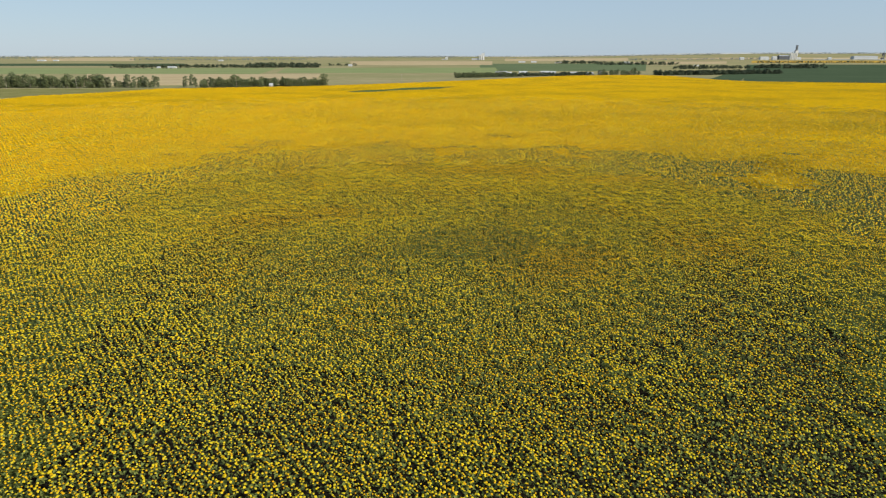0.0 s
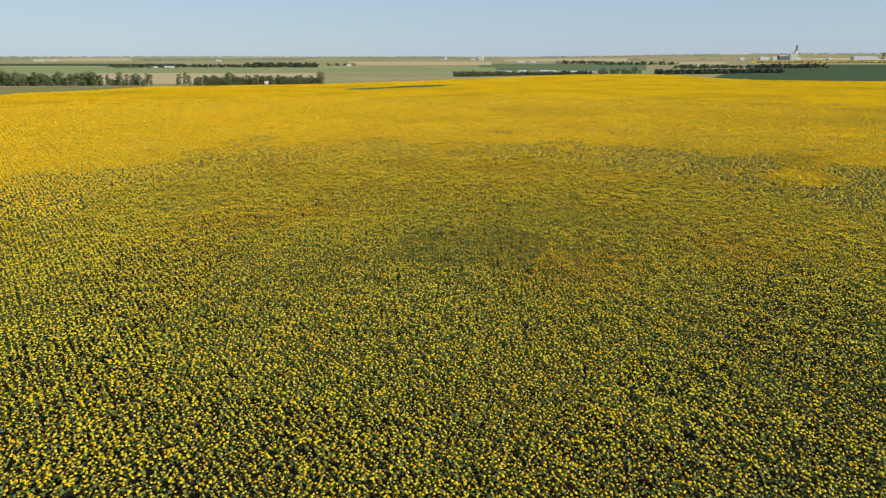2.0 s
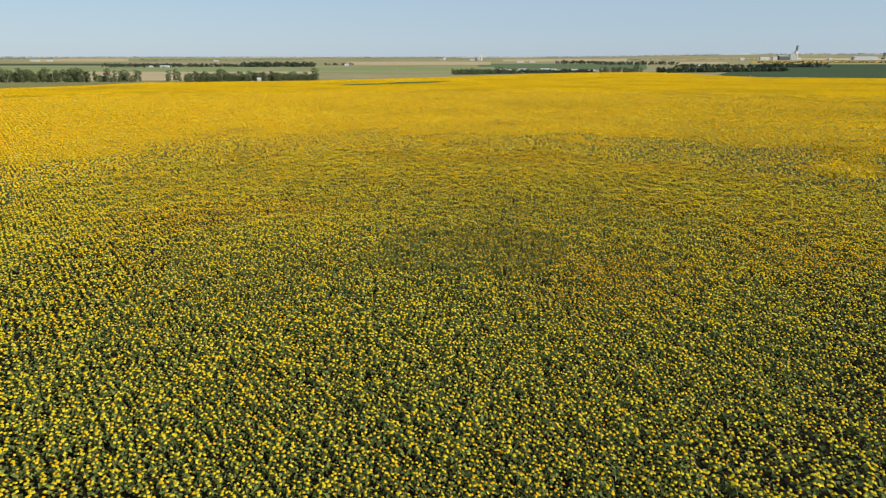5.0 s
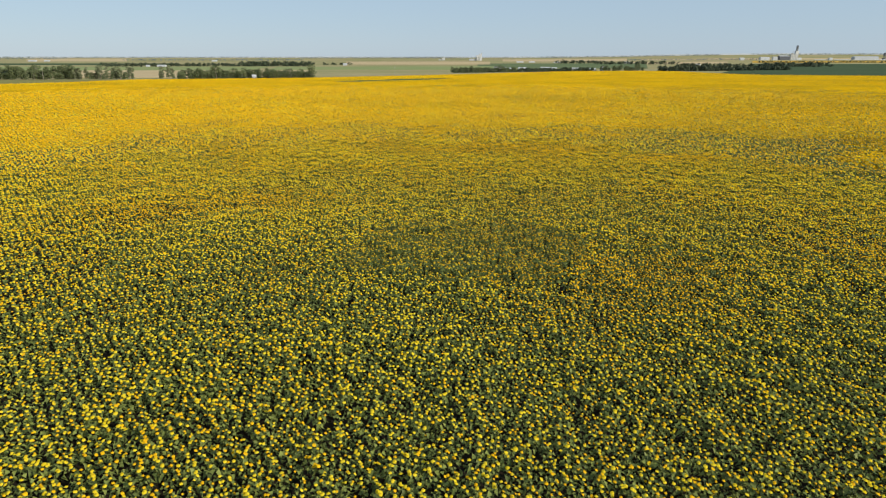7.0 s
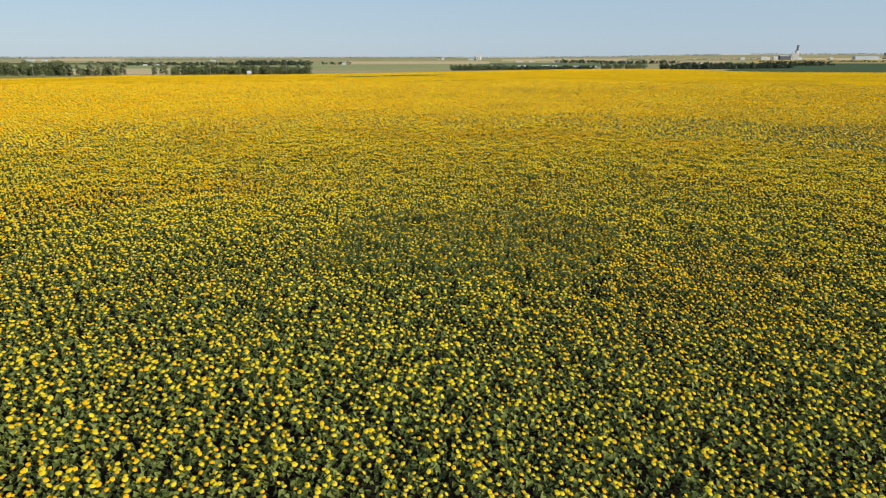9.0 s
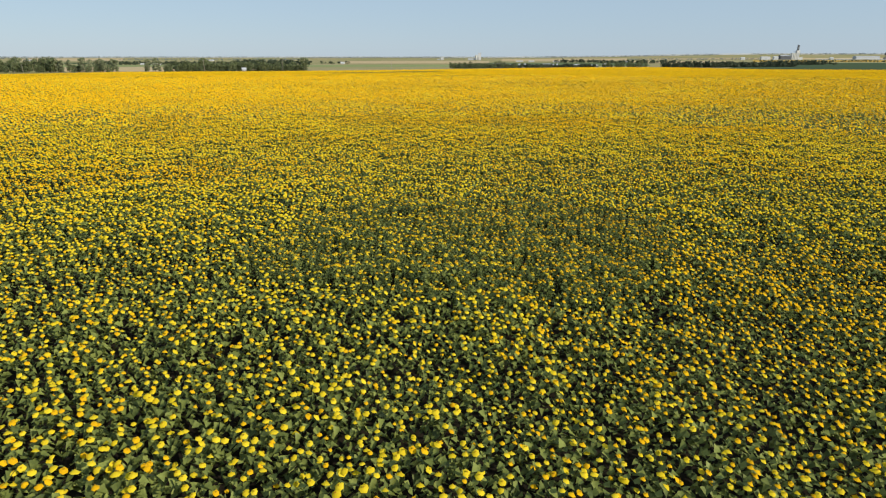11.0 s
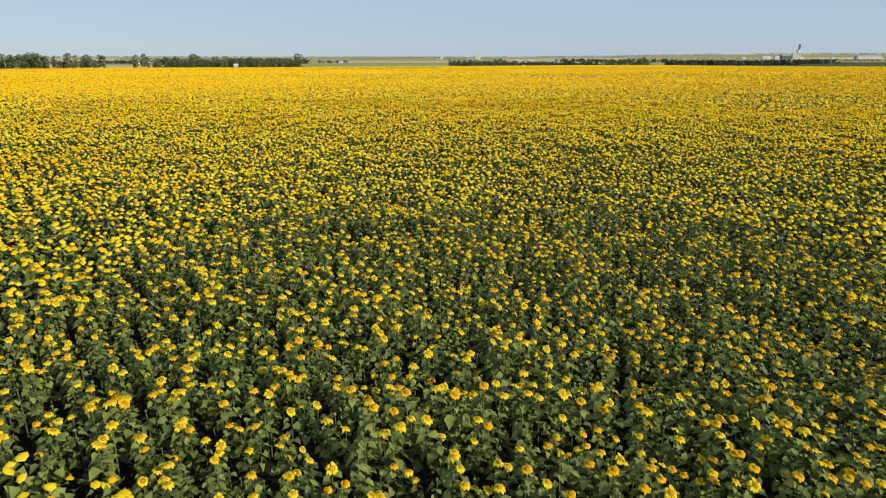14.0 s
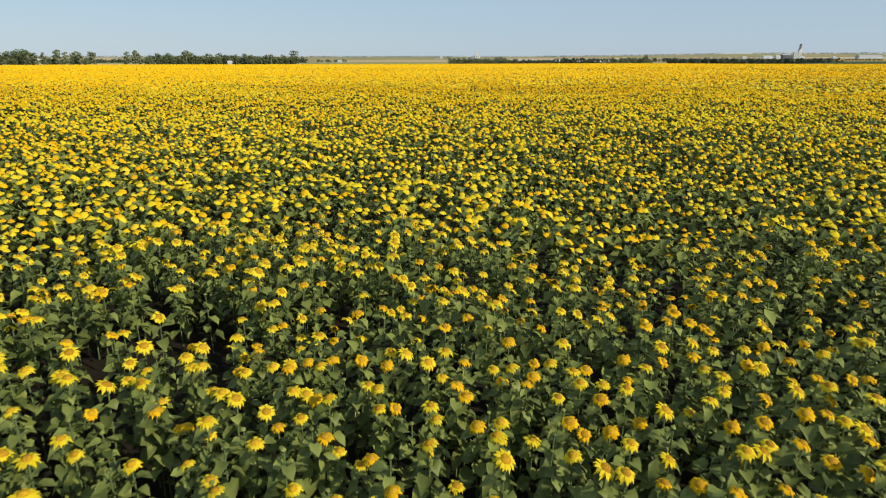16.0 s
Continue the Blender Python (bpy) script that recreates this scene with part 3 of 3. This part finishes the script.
# ---- trees ----
def clump_quads(r, centre, radii, count, q0, q1):
    """Small leaf faces spread through an ellipsoid, thicker towards its skin."""
    d = r.normal(size=(count, 3))
    d /= np.linalg.norm(d, axis=1)[:, None]
    c = centre + d * radii * (r.uniform(0.35, 1.0, (count, 1)) ** 0.5)
    a = r.normal(size=(count, 3)) * 0.7 + np.array([0, 0, 0.0])
    a = np.cross(d + 0.5 * r.normal(size=(count, 3)), a)
    a /= np.linalg.norm(a, axis=1)[:, None] + 1e-6
    b = np.cross(d, a)
    b /= np.linalg.norm(b, axis=1)[:, None] + 1e-6
    q = r.uniform(q0, q1, (count, 1))
    V = np.stack([c + a * q, c + b * q * 0.8, c - a * q, c - b * q * 0.8], 1).reshape(-1, 3)
    i = np.arange(count)[:, None] * 4
    T = np.concatenate([i + np.array([[0, 1, 2]]), i + np.array([[0, 2, 3]])])
    return V, T


def limb(V, T, p0, p1, r0, r1, n=5):
    p0, p1 = np.array(p0, float), np.array(p1, float)
    a, b, _ = frame_of(p1 - p0 + np.array([1e-3, 0, 0]))
    o = len(V)
    for p, rr in ((p0, r0), (p1, r1)):
        V += [p + rr * (a * math.cos(2 * math.pi * k / n) + b * math.sin(2 * math.pi * k / n)) for k in range(n)]
    for k in range(n):
        T += [(o + k, o + (k + 1) % n, o + n + (k + 1) % n), (o + k, o + n + (k + 1) % n, o + n + k)]


def make_tree(seed, height, spread, low, mat, label, name="tree"):
    """A tapered trunk with limbs, and a crown of leaf clumps with gaps."""
    r = np.random.default_rng(seed)
    root = new(name)
    V, T = [], []
    bend = r.uniform(-0.3, 0.3, 2)
    limb(V, T, (0, 0, -0.3), (bend[0] * 0.5, bend[1] * 0.5, height * 0.45), 0.030 * height, 0.018 * height, 7)
    limb(V, T, (bend[0] * 0.5, bend[1] * 0.5, height * 0.45), (bend[0], bend[1], height * 0.85), 0.018 * height, 0.005 * height, 6)
    CV, CT, o = [], [], 0
    n = r.integers(9, 13)
    for k in range(n):
        f = low + (0.93 - low) * (k + r.uniform(0, 0.7)) / n
        w = spread * math.sin(math.pi * min(max((f - low) / (1.08 - low) * 0.85 + 0.15, 0), 1)) ** 0.7
        az = k * 2.4 + r.uniform(-0.5, 0.5)
        c = np.array([math.cos(az) * w * 0.6, math.sin(az) * w * 0.6, f * height])
        limb(V, T, (bend[0] * f, bend[1] * f, f * height * 0.8), c, 0.008 * height, 0.002 * height, 4)
        v, t = clump_quads(r, c, np.array([0.62, 0.62, 0.42]) * spread * r.uniform(0.75, 1.1), 34, 0.30 + 0.018 * height, 0.60 + 0.026 * height)
        CV.append(v), CT.append(t + o)
        o += len(v)
    tk = new("trunk", tri_mesh("trunk", V, T, [M_BARK], smooth=True))
    cr = new("crown", tri_mesh("crown", np.concatenate(CV), np.concatenate(CT), [mat]))
    tk.parent = cr.parent = root
    return tagged(root, label, "tree", "trees along the field")


BROAD = [make_tree(20 + k, 15.5 + 1.1 * k, 5.2 + 0.4 * k, 0.14, M_TREELEAF, "full green broadleaf tree in the shelterbelt") for k in range(4)]
POPLAR = [make_tree(40 + k, 16.0 + 1.2 * k, 3.8, 0.16, M_TREEGREY, "grey-green poplar with pale trunk and open crown") for k in range(3)]
BUSH = [make_tree(60 + k, 10.0 + 1.4 * k, 5.4, 0.06, M_TREELEAF, "low dense dark green willow") for k in range(3)]


def plant_trees(kinds, x0, y0, x1, y1, step, depth, seed, s0=0.8, s1=1.15):
    """A row of single trees between two places of the plan."""
    r = np.random.default_rng(seed)
    n = max(1, int(math.hypot(x1 - x0, y1 - y0) / step))
    for k in range(n):
        u = (k + r.uniform(0.1, 0.9)) / n
        x, y = x0 + (x1 - x0) * u + r.uniform(-1, 1), y0 + (y1 - y0) * u + r.uniform(-depth, depth)
        x, y, k1 = placed(x, y)
        s = r.uniform(s0, s1) * k1
        m = pose(x, y, gz(x, y), 0, 0, r.uniform(0, 360)) @ Matrix.Diagonal((s, s, s * r.uniform(0.9, 1.1), 1))
        copy_thing(kinds[r.integers(len(kinds))], m)


plant_trees(BROAD + POPLAR[:1], -714, 861, -476, 874, 4.6, 10, 1)
plant_trees(BUSH + BROAD[:1], -714, 854, -476, 867, 5.5, 5, 2, 0.6, 0.9)
plant_trees(POPLAR + BUSH[:1], -494, 871, -409, 872, 4.4, 6, 3, 0.75, 1.0)
plant_trees(POPLAR, -380, 872, -343, 872, 8.5, 4, 4, 0.6, 0.95)
plant_trees(BUSH + BROAD[:2], -347, 874, -178, 931, 3.8, 8, 5, 0.75, 1.1)
plant_trees(BUSH, -345, 867, -180, 923, 5.0, 4, 6, 0.6, 0.95)
plant_trees(BUSH + BROAD[:1], 24, 1370, 180, 1490, 6.0, 16, 7, 0.7, 1.05)
plant_trees(BROAD + BUSH, 415, 1640, 535, 1670, 6.0, 20, 9, 0.8, 1.1)
for k, t0 in enumerate(BROAD + POPLAR + BUSH):
    x = (-632, -595, -544, -498, -440, -419, -365, -304, -266, -224)[k]
    t0.matrix_basis = pose(x * 0.88, 780, gz(x * 0.88, 780), 0, 0, 40 * k) @ Matrix.Scale(0.88, 4)


def far_wood(x0, y0, x1, y1, step, depth, h, label, seed, leaves=16):
    """A distant belt of trees, too far off to count."""
    r = np.random.default_rng(seed)
    n = max(3, int(math.hypot(x1 - x0, y1 - y0) / step))
    VV, TT, o = [], [], 0
    for k in range(n):
        u = (k + r.uniform(0, 1)) / n
        x, y = x0 + (x1 - x0) * u, y0 + (y1 - y0) * u + r.uniform(-depth, depth)
        x, y, k1 = placed(x, y)
        hh = 1.5 * h * r.uniform(0.6, 1.1) * k1
        for q in range(3):
            c = np.array([x + r.uniform(-0.4, 0.4) * hh, y + r.uniform(-0.4, 0.4) * hh, gz(x, y) + hh * (0.25 + 0.25 * q)])
            v, t = clump_quads(r, c, np.array([0.55, 0.55, 0.35]) * hh * (1.1 - 0.2 * q), leaves, 0.10 * hh, 0.22 * hh)
            VV.append(v), TT.append(t + o)
            o += len(v)
    tagged(new("far_woods", tri_mesh("far_woods", np.concatenate(VV), np.concatenate(TT), [M_HAZEPAINT_LEAF if y0 > 3900 else M_FARLEAF])), label, "woods", kind="stuff")


far_wood(40, 1440, 400, 1640, 4.0, 16, 6.5, "dark green farmyard shelterbelt behind the field", 61, 26)
far_wood(575, 1640, 980, 1790, 3.0, 30, 8.5, "dense dark green tree belt beyond the field corner", 62, 26)
far_wood(-1400, 2620, -740, 2640, 5.0, 45, 10, "dark tree belt round a distant farm", 1)
far_wood(-830, 2652, -530, 2630, 4.0, 50, 14, "tall dark tree belt on the plain", 2)
far_wood(-527, 2876, -399, 2876, 12.8, 31, 9, "small dark grove on the plain", 3)
far_wood(-1278, 2397, -1022, 2428, 19.2, 9, 4, "low hedge across the green field", 4)
far_wood(1290, 2480, 1534, 2500, 5.5, 60, 12, "dark grove beside the soybean field", 5)
far_wood(894, 2397, 1438, 2520, 6.5, 45, 10, "dark tree belt on the plain", 6)
far_wood(767, 3036, 1150, 3036, 8.0, 39, 11, "dark tree belt on the plain", 7)
far_wood(611, 3287, 856, 3287, 8.0, 38, 12, "dark tree belt on the plain", 8)
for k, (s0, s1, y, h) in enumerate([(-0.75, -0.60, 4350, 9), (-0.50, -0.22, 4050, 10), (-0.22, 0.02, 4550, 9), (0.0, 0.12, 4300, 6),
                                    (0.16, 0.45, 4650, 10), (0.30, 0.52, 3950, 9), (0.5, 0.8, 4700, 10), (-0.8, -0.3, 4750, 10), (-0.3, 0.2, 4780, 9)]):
    far_wood(s0 * y, y, s1 * y, y, 5.5, 70, h * 0.7, "line of trees near the horizon, pale with painted haze", 30 + k, 6)
far_wood(1686, 3321, 2861, 3321, 10.5, 4, 7, "dark hedge along the railway bank", 50)


# ---- buildings ----
def barn(x, y, turn, w, d, h, rise, wall, roof, label, name="farm_shed", door=True):
    root = new(name)
    part("wall", box(bmesh.new(), -w / 2, w / 2, -d / 2, d / 2, -0.5, h), wall, root)
    part("roof", gable(bmesh.new(), -w / 2, w / 2, -d / 2, d / 2, h + 0.4, h + rise), roof, root, "pale pitched metal roof")
    gb = bmesh.new()
    for sx in (-w / 2, w / 2 - 0.2):
        a = [gb.verts.new((sx, yy, zz)) for yy, zz in ((-d / 2, h), (d / 2, h), (0, h + rise - 0.3))]
        b = [gb.verts.new((sx + 0.2, yy, zz)) for yy, zz in ((-d / 2, h), (d / 2, h), (0, h + rise - 0.3))]
        gb.faces.new(a), gb.faces.new(b[::-1])
        for i in range(3):
            gb.faces.new((a[i], a[(i + 1) % 3], b[(i + 1) % 3], b[i]))
    bmesh.ops.recalc_face_normals(gb, faces=gb.faces)
    part("gable", gb, wall, root)
    if door:
        part("door", box(bmesh.new(), -w * 0.14, w * 0.14, -d / 2 - 0.12, -d / 2 - 0.01, -0.3, h * 0.8), M_GREYM, root, "grey sliding door")
    x, y, k1 = placed(x, y)
    root.matrix_basis = pose(x, y, gz(x, y), 0, 0, turn) @ Matrix.Scale(k1, 4)
    return tagged(root, label, "building")


house = barn(-249, 883, 20, 5, 5, 3.4, 2.4, M_WHITE, M_GREYM, "small white gabled house among the willows", "house")
for wx in (-1.4, 1.4):
    part("window", box(bmesh.new(), wx - 0.45, wx + 0.45, -2.56, -2.49, 1.1, 2.4), M_GLASS, house, "dark window pane")
for x, y, tu, w, d, h, rs in ((156, 1645, 5, 31, 15, 6.8, 4.1), (178, 1677, 0, 19, 11, 5.3, 2.7), (223, 1710, 8, 22, 12, 6.0, 3.2), (287, 1726, 0, 25, 12, 6.0, 3.5),
                              (306, 1710, -6, 17, 11, 6.0, 2.9), (364, 1694, 4, 25, 11, 5.4, 2.7), (393, 1645, 0, 20, 9, 4.8, 2.4), (434, 1694, 30, 10, 9, 7.5, 3.5),
                              (-1118, 2540, 0, 34, 17, 4.4, 2.9), (-1174, 2540, 10, 13, 11, 3.5, 2.9), (-423, 2812, 0, 17, 12, 5.3, 3.8), (-2473, 3806, 0, 45, 20, 4.9, 3.1),
                              (-2385, 3806, 0, 28, 17, 4.9, 3.1), (978, 3287, 0, 32, 16, 5.1, 3.7), (-1370, 3806, 0, 28, 16, 4.9, 3.1), (631, 3379, 0, 34, 16, 4.0, 2.6),
                              (448, 3501, 0, 37, 15, 4.6, 2.5), (515, 3501, 0, 29, 15, 4.6, 2.5), (1150, 2796, 10, 19, 12, 4.4, 2.9)):
    barn(x, y, tu, w, d, h, rs, M_WHITE, M_WHITE, "white sheet-metal farm shed with a pitched roof")


def grain_elevator(x, y):
    """The big inland terminal: silo cylinders, headhouse, dark leg tower and annex."""
    root = new("grain_terminal")
    for k in range(5):
        part("silo", drum(bmesh.new(), -8 + k * 9.2, 0, -1, 34, 4.7, 4.7, 16), M_CONC, root)
    for k in range(4):
        part("silo", drum(bmesh.new(), -3.4 + k * 9.2, 9, -1, 34, 4.7, 4.7, 16), M_CONC, root)
    part("deck", box(bmesh.new(), -13, 34, -5, 14, 34.05, 36), M_CONC, root)
    part("headhouse", box(bmesh.new(), 16, 34, -4, 12, 36.05, 52), M_CONC, root, "pale concrete headhouse")
    part("leg_tower", box(bmesh.new(), 19, 27, -2, 7, 52.05, 80), M_DARKST, root, "dark steel leg tower")
    part("tower_cap", gable(bmesh.new(), 18, 28, -3, 8, 80.4, 83), M_DARKST, root)
    for k in range(4):
        part("floor_band", box(bmesh.new(), 18.4, 27.6, -2.6, 7.6, 56 + 6 * k, 56.8 + 6 * k), M_GREYM, root)
    part("annex", box(bmesh.new(), -75, -14, -2, 26, -1, 21), M_DARKST, root, "dark blue steel annex")
    part("annex_roof", gable(bmesh.new(), -75, -14, -2, 26, 21.4, 26), M_GREYM, root)
    bm = bmesh.new()
    v = [bm.verts.new(c) for c in ((-20, 4, 27), (-20, 6, 27), (22, 6, 56), (22, 4, 56), (-20, 4, 29), (-20, 6, 29), (22, 6, 58), (22, 4, 58))]
    for f in ((0, 1, 2, 3), (7, 6, 5, 4), (0, 3, 7, 4), (1, 5, 6, 2), (0, 4, 5, 1), (3, 2, 6, 7)):
        bm.faces.new([v[i] for i in f])
    part("conveyor", bm, M_GREYM, root)
    part("load_shed", box(bmesh.new(), 34.1, 56, -2, 10, -1, 14), M_WHITE, root)
    root.matrix_basis = pose(x, y, gz(x, y)) @ Matrix.Scale(1.05, 4)
    return tagged(root, "pale concrete grain terminal with a dark leg tower", "grain elevator")


grain_elevator(2215, 3928)


def town_elevator(x, y, s, label):
    root = new("grain_elevator")
    part("body", box(bmesh.new(), -14 * s, 14 * s, -8 * s, 8 * s, -1, 27 * s), M_WHITE, root)
    part("cupola", box(bmesh.new(), 2 * s, 14 * s, -5 * s, 5 * s, 27 * s, 35 * s), M_WHITE, root)
    part("leg", box(bmesh.new(), 14.1 * s, 18 * s, -3 * s, 3 * s, -1, 39 * s), M_GREYM, root)
    part("annex", box(bmesh.new(), -52 * s, -14.1 * s, -6 * s, 6 * s, -1, 9 * s), M_GREYM, root)
    for k in range(3):
        part("bin", drum(bmesh.new(), (-9 + 9 * k) * s, -11 * s, -1, 20 * s, 3.6 * s, 3.6 * s, 14), M_CONC, root)
    root.matrix_basis = pose(x, y, gz(x, y))
    return tagged(root, label, "grain elevator")


town_elevator(250, 4050, 1.2, "white prairie grain elevator far off on the plain")
town_elevator(22, 4100, 0.6, "small white grain elevator far off on the plain")


def leg_tower(x, y):
    root = new("conveyor_tower")
    for sx in (-4, 4):
        for sy in (-4, 4):
            part("leg", box(bmesh.new(), sx - 0.6, sx + 0.6, sy - 0.6, sy + 0.6, -1, 38), M_DARKST, root)
    part("head", box(bmesh.new(), -6, 6, -6, 6, 26, 42), M_DARKST, root)
    part("base_house", box(bmesh.new(), -10, 4, -8, 8, -1, 12), M_DARKST, root)
    part("mast", box(bmesh.new(), -0.5, 0.5, -0.5, 0.5, 42, 52), M_DARKST, root)
    root.matrix_basis = pose(x, y, gz(x, y))
    tagged(root, "dark steel conveyor tower beside the rail yard", "tower")


leg_tower(2796, 3928)
for x, y, w, d, h in ((2690, 3950, 150, 36, 17), (2020, 3890, 55, 20, 15), (2090, 3900, 27, 20, 16), (2420, 3870, 20, 15, 11), (1885, 3900, 25, 18, 11)):
    barn(x, y, 0, w, d, h, 4, M_WHITE if w < 100 else M_GREYM, M_WHITE if w < 100 else M_GREYM, "long pale steel shed at the grain terminal", "terminal_shed")


def railcar(x, y):
    root = new("railcar")
    bm = bmesh.new()
    pr = [(-1.5, 1.2), (1.5, 1.2), (1.55, 3.6), (0.8, 4.5), (-0.8, 4.5), (-1.55, 3.6)]
    a = [bm.verts.new((-8, p, z)) for p, z in pr]
    b = [bm.verts.new((8, p, z)) for p, z in pr]
    for i in range(6):
        bm.faces.new((a[i], a[(i + 1) % 6], b[(i + 1) % 6], b[i]))
    bm.faces.new(a[::-1]), bm.faces.new(b)
    part("hopper", bm, M_WHITE, root)
    for sx in (-5.8, 5.8):
        part("bogie", box(bmesh.new(), sx - 1.3, sx + 1.3, -1.2, 1.2, 0.05, 1.15), M_DARKST, root)
    root.matrix_basis = pose(x, y, gz(x, y) + 0.9)
    return tagged(root, "pale grey covered hopper railcar on the siding", "railcar", "railcars on the siding")


car = railcar(2320, 3854)
for k in range(1, 36):
    x = 2320 + 17.5 * k
    if k not in (5, 6, 13):
        copy_thing(car, pose(x, 3854, gz(x, 3854) + 0.9))
crop_block("railway_bank", "dark gravel railway bank on the plain", M_BALLAST, [(2317, 3851), (3056, 3851), (3050, 3858), (2313, 3858)], 0.9, "railway", 200)


def utility_pole(x, y, h=13.0):
    root = new("utility_pole")
    part("pole", drum(bmesh.new(), 0, 0, -0.6, h, 0.17, 0.11, 8), M_WOODP, root)
    part("crossarm", box(bmesh.new(), -1.2, 1.2, -0.07, 0.07, h - 0.75, h - 0.60), M_WOODP, root)
    for q in (-1.0, 0.0, 1.0):
        part("insulator", drum(bmesh.new(), q, 0, h - 0.6 if q else h, h - 0.38 if q else h + 0.2, 0.06, 0.04, 6), M_GREYM, root)
    root.matrix_basis = pose(x, y, gz(x, y), 0, 0, 30)
    return tagged(root, "weathered grey wooden utility pole with a crossarm", "pole", "poles along the track")


pole = utility_pole(-180, 797)
for x, y in ((-254, 750), (-440, 732), (-518, 723), (-62, 916)):
    copy_thing(pole, pose(x, y, gz(x, y), 0, 0, 30))


# ---- the sunflowers that stand apart ----
def sunflower_thing(seed, bloom):
    """One plant: stem, single leaves and a head with its disc and petals."""
    root = new("sunflower")
    head = None
    for nm, v, t, m in sunflower_geo(np.random.default_rng(seed), 3, bloom):
        if nm == "head_back":
            head = new("flower_head", tri_mesh("flower_head", v, t, [PLANT_MATS[m]], smooth=True))
            head.parent = root
        else:
            ob = new({"petals": "petal_ring", "disc": "disc"}.get(nm, nm), tri_mesh(nm, v, t, [PLANT_MATS[m]], smooth=True))
            ob.parent = head if nm in ("petals", "disc") else root
    text = ("green sunflower plant with a closed bud", "sunflower with a bright yellow head in full bloom",
            "sunflower with an orange ageing head")[bloom]
    return tagged(root, text, "sunflower", "sunflowers in the rows")


def stand_of_sunflowers():
    x, y = seed_places(-8, 18, 117, 126, 0.76, 0.21)
    k = close_stand(x, y) & (vnoise(x, y, 2.2, 21) > 0.12)
    x, y = x[k], y[k]
    st = bloom_of(x, y, rng.random(len(x)))
    made = {b: [sunflower_thing(300 + 10 * b + q, b) for q in range(5)] for b in (0, 1, 2)}
    used = set()
    for i in range(len(x)):
        q = int(rng.integers(5))
        s = rng.uniform(0.9, 1.08)
        m = pose(x[i], y[i], gz(x[i], y[i]) + 0.12, 0, 0, math.degrees(rng.normal(0, 0.4))) @ Matrix.Diagonal((s, s, s, 1))
        src = made[int(st[i])][q]
        if (int(st[i]), q) not in used:
            used.add((int(st[i]), q))
            src.matrix_basis = m
        else:
            copy_thing(src, m @ Matrix.Diagonal((1 / src.scale[0], 1 / src.scale[1], 1 / src.scale[2], 1)))
    for b in made:
        for q, src in enumerate(made[b]):
            if (b, q) not in used:
                src.matrix_basis = pose(2.2 + 0.7 * q, 125.2 + 0.7 * b, 0.12)


stand_of_sunflowers()
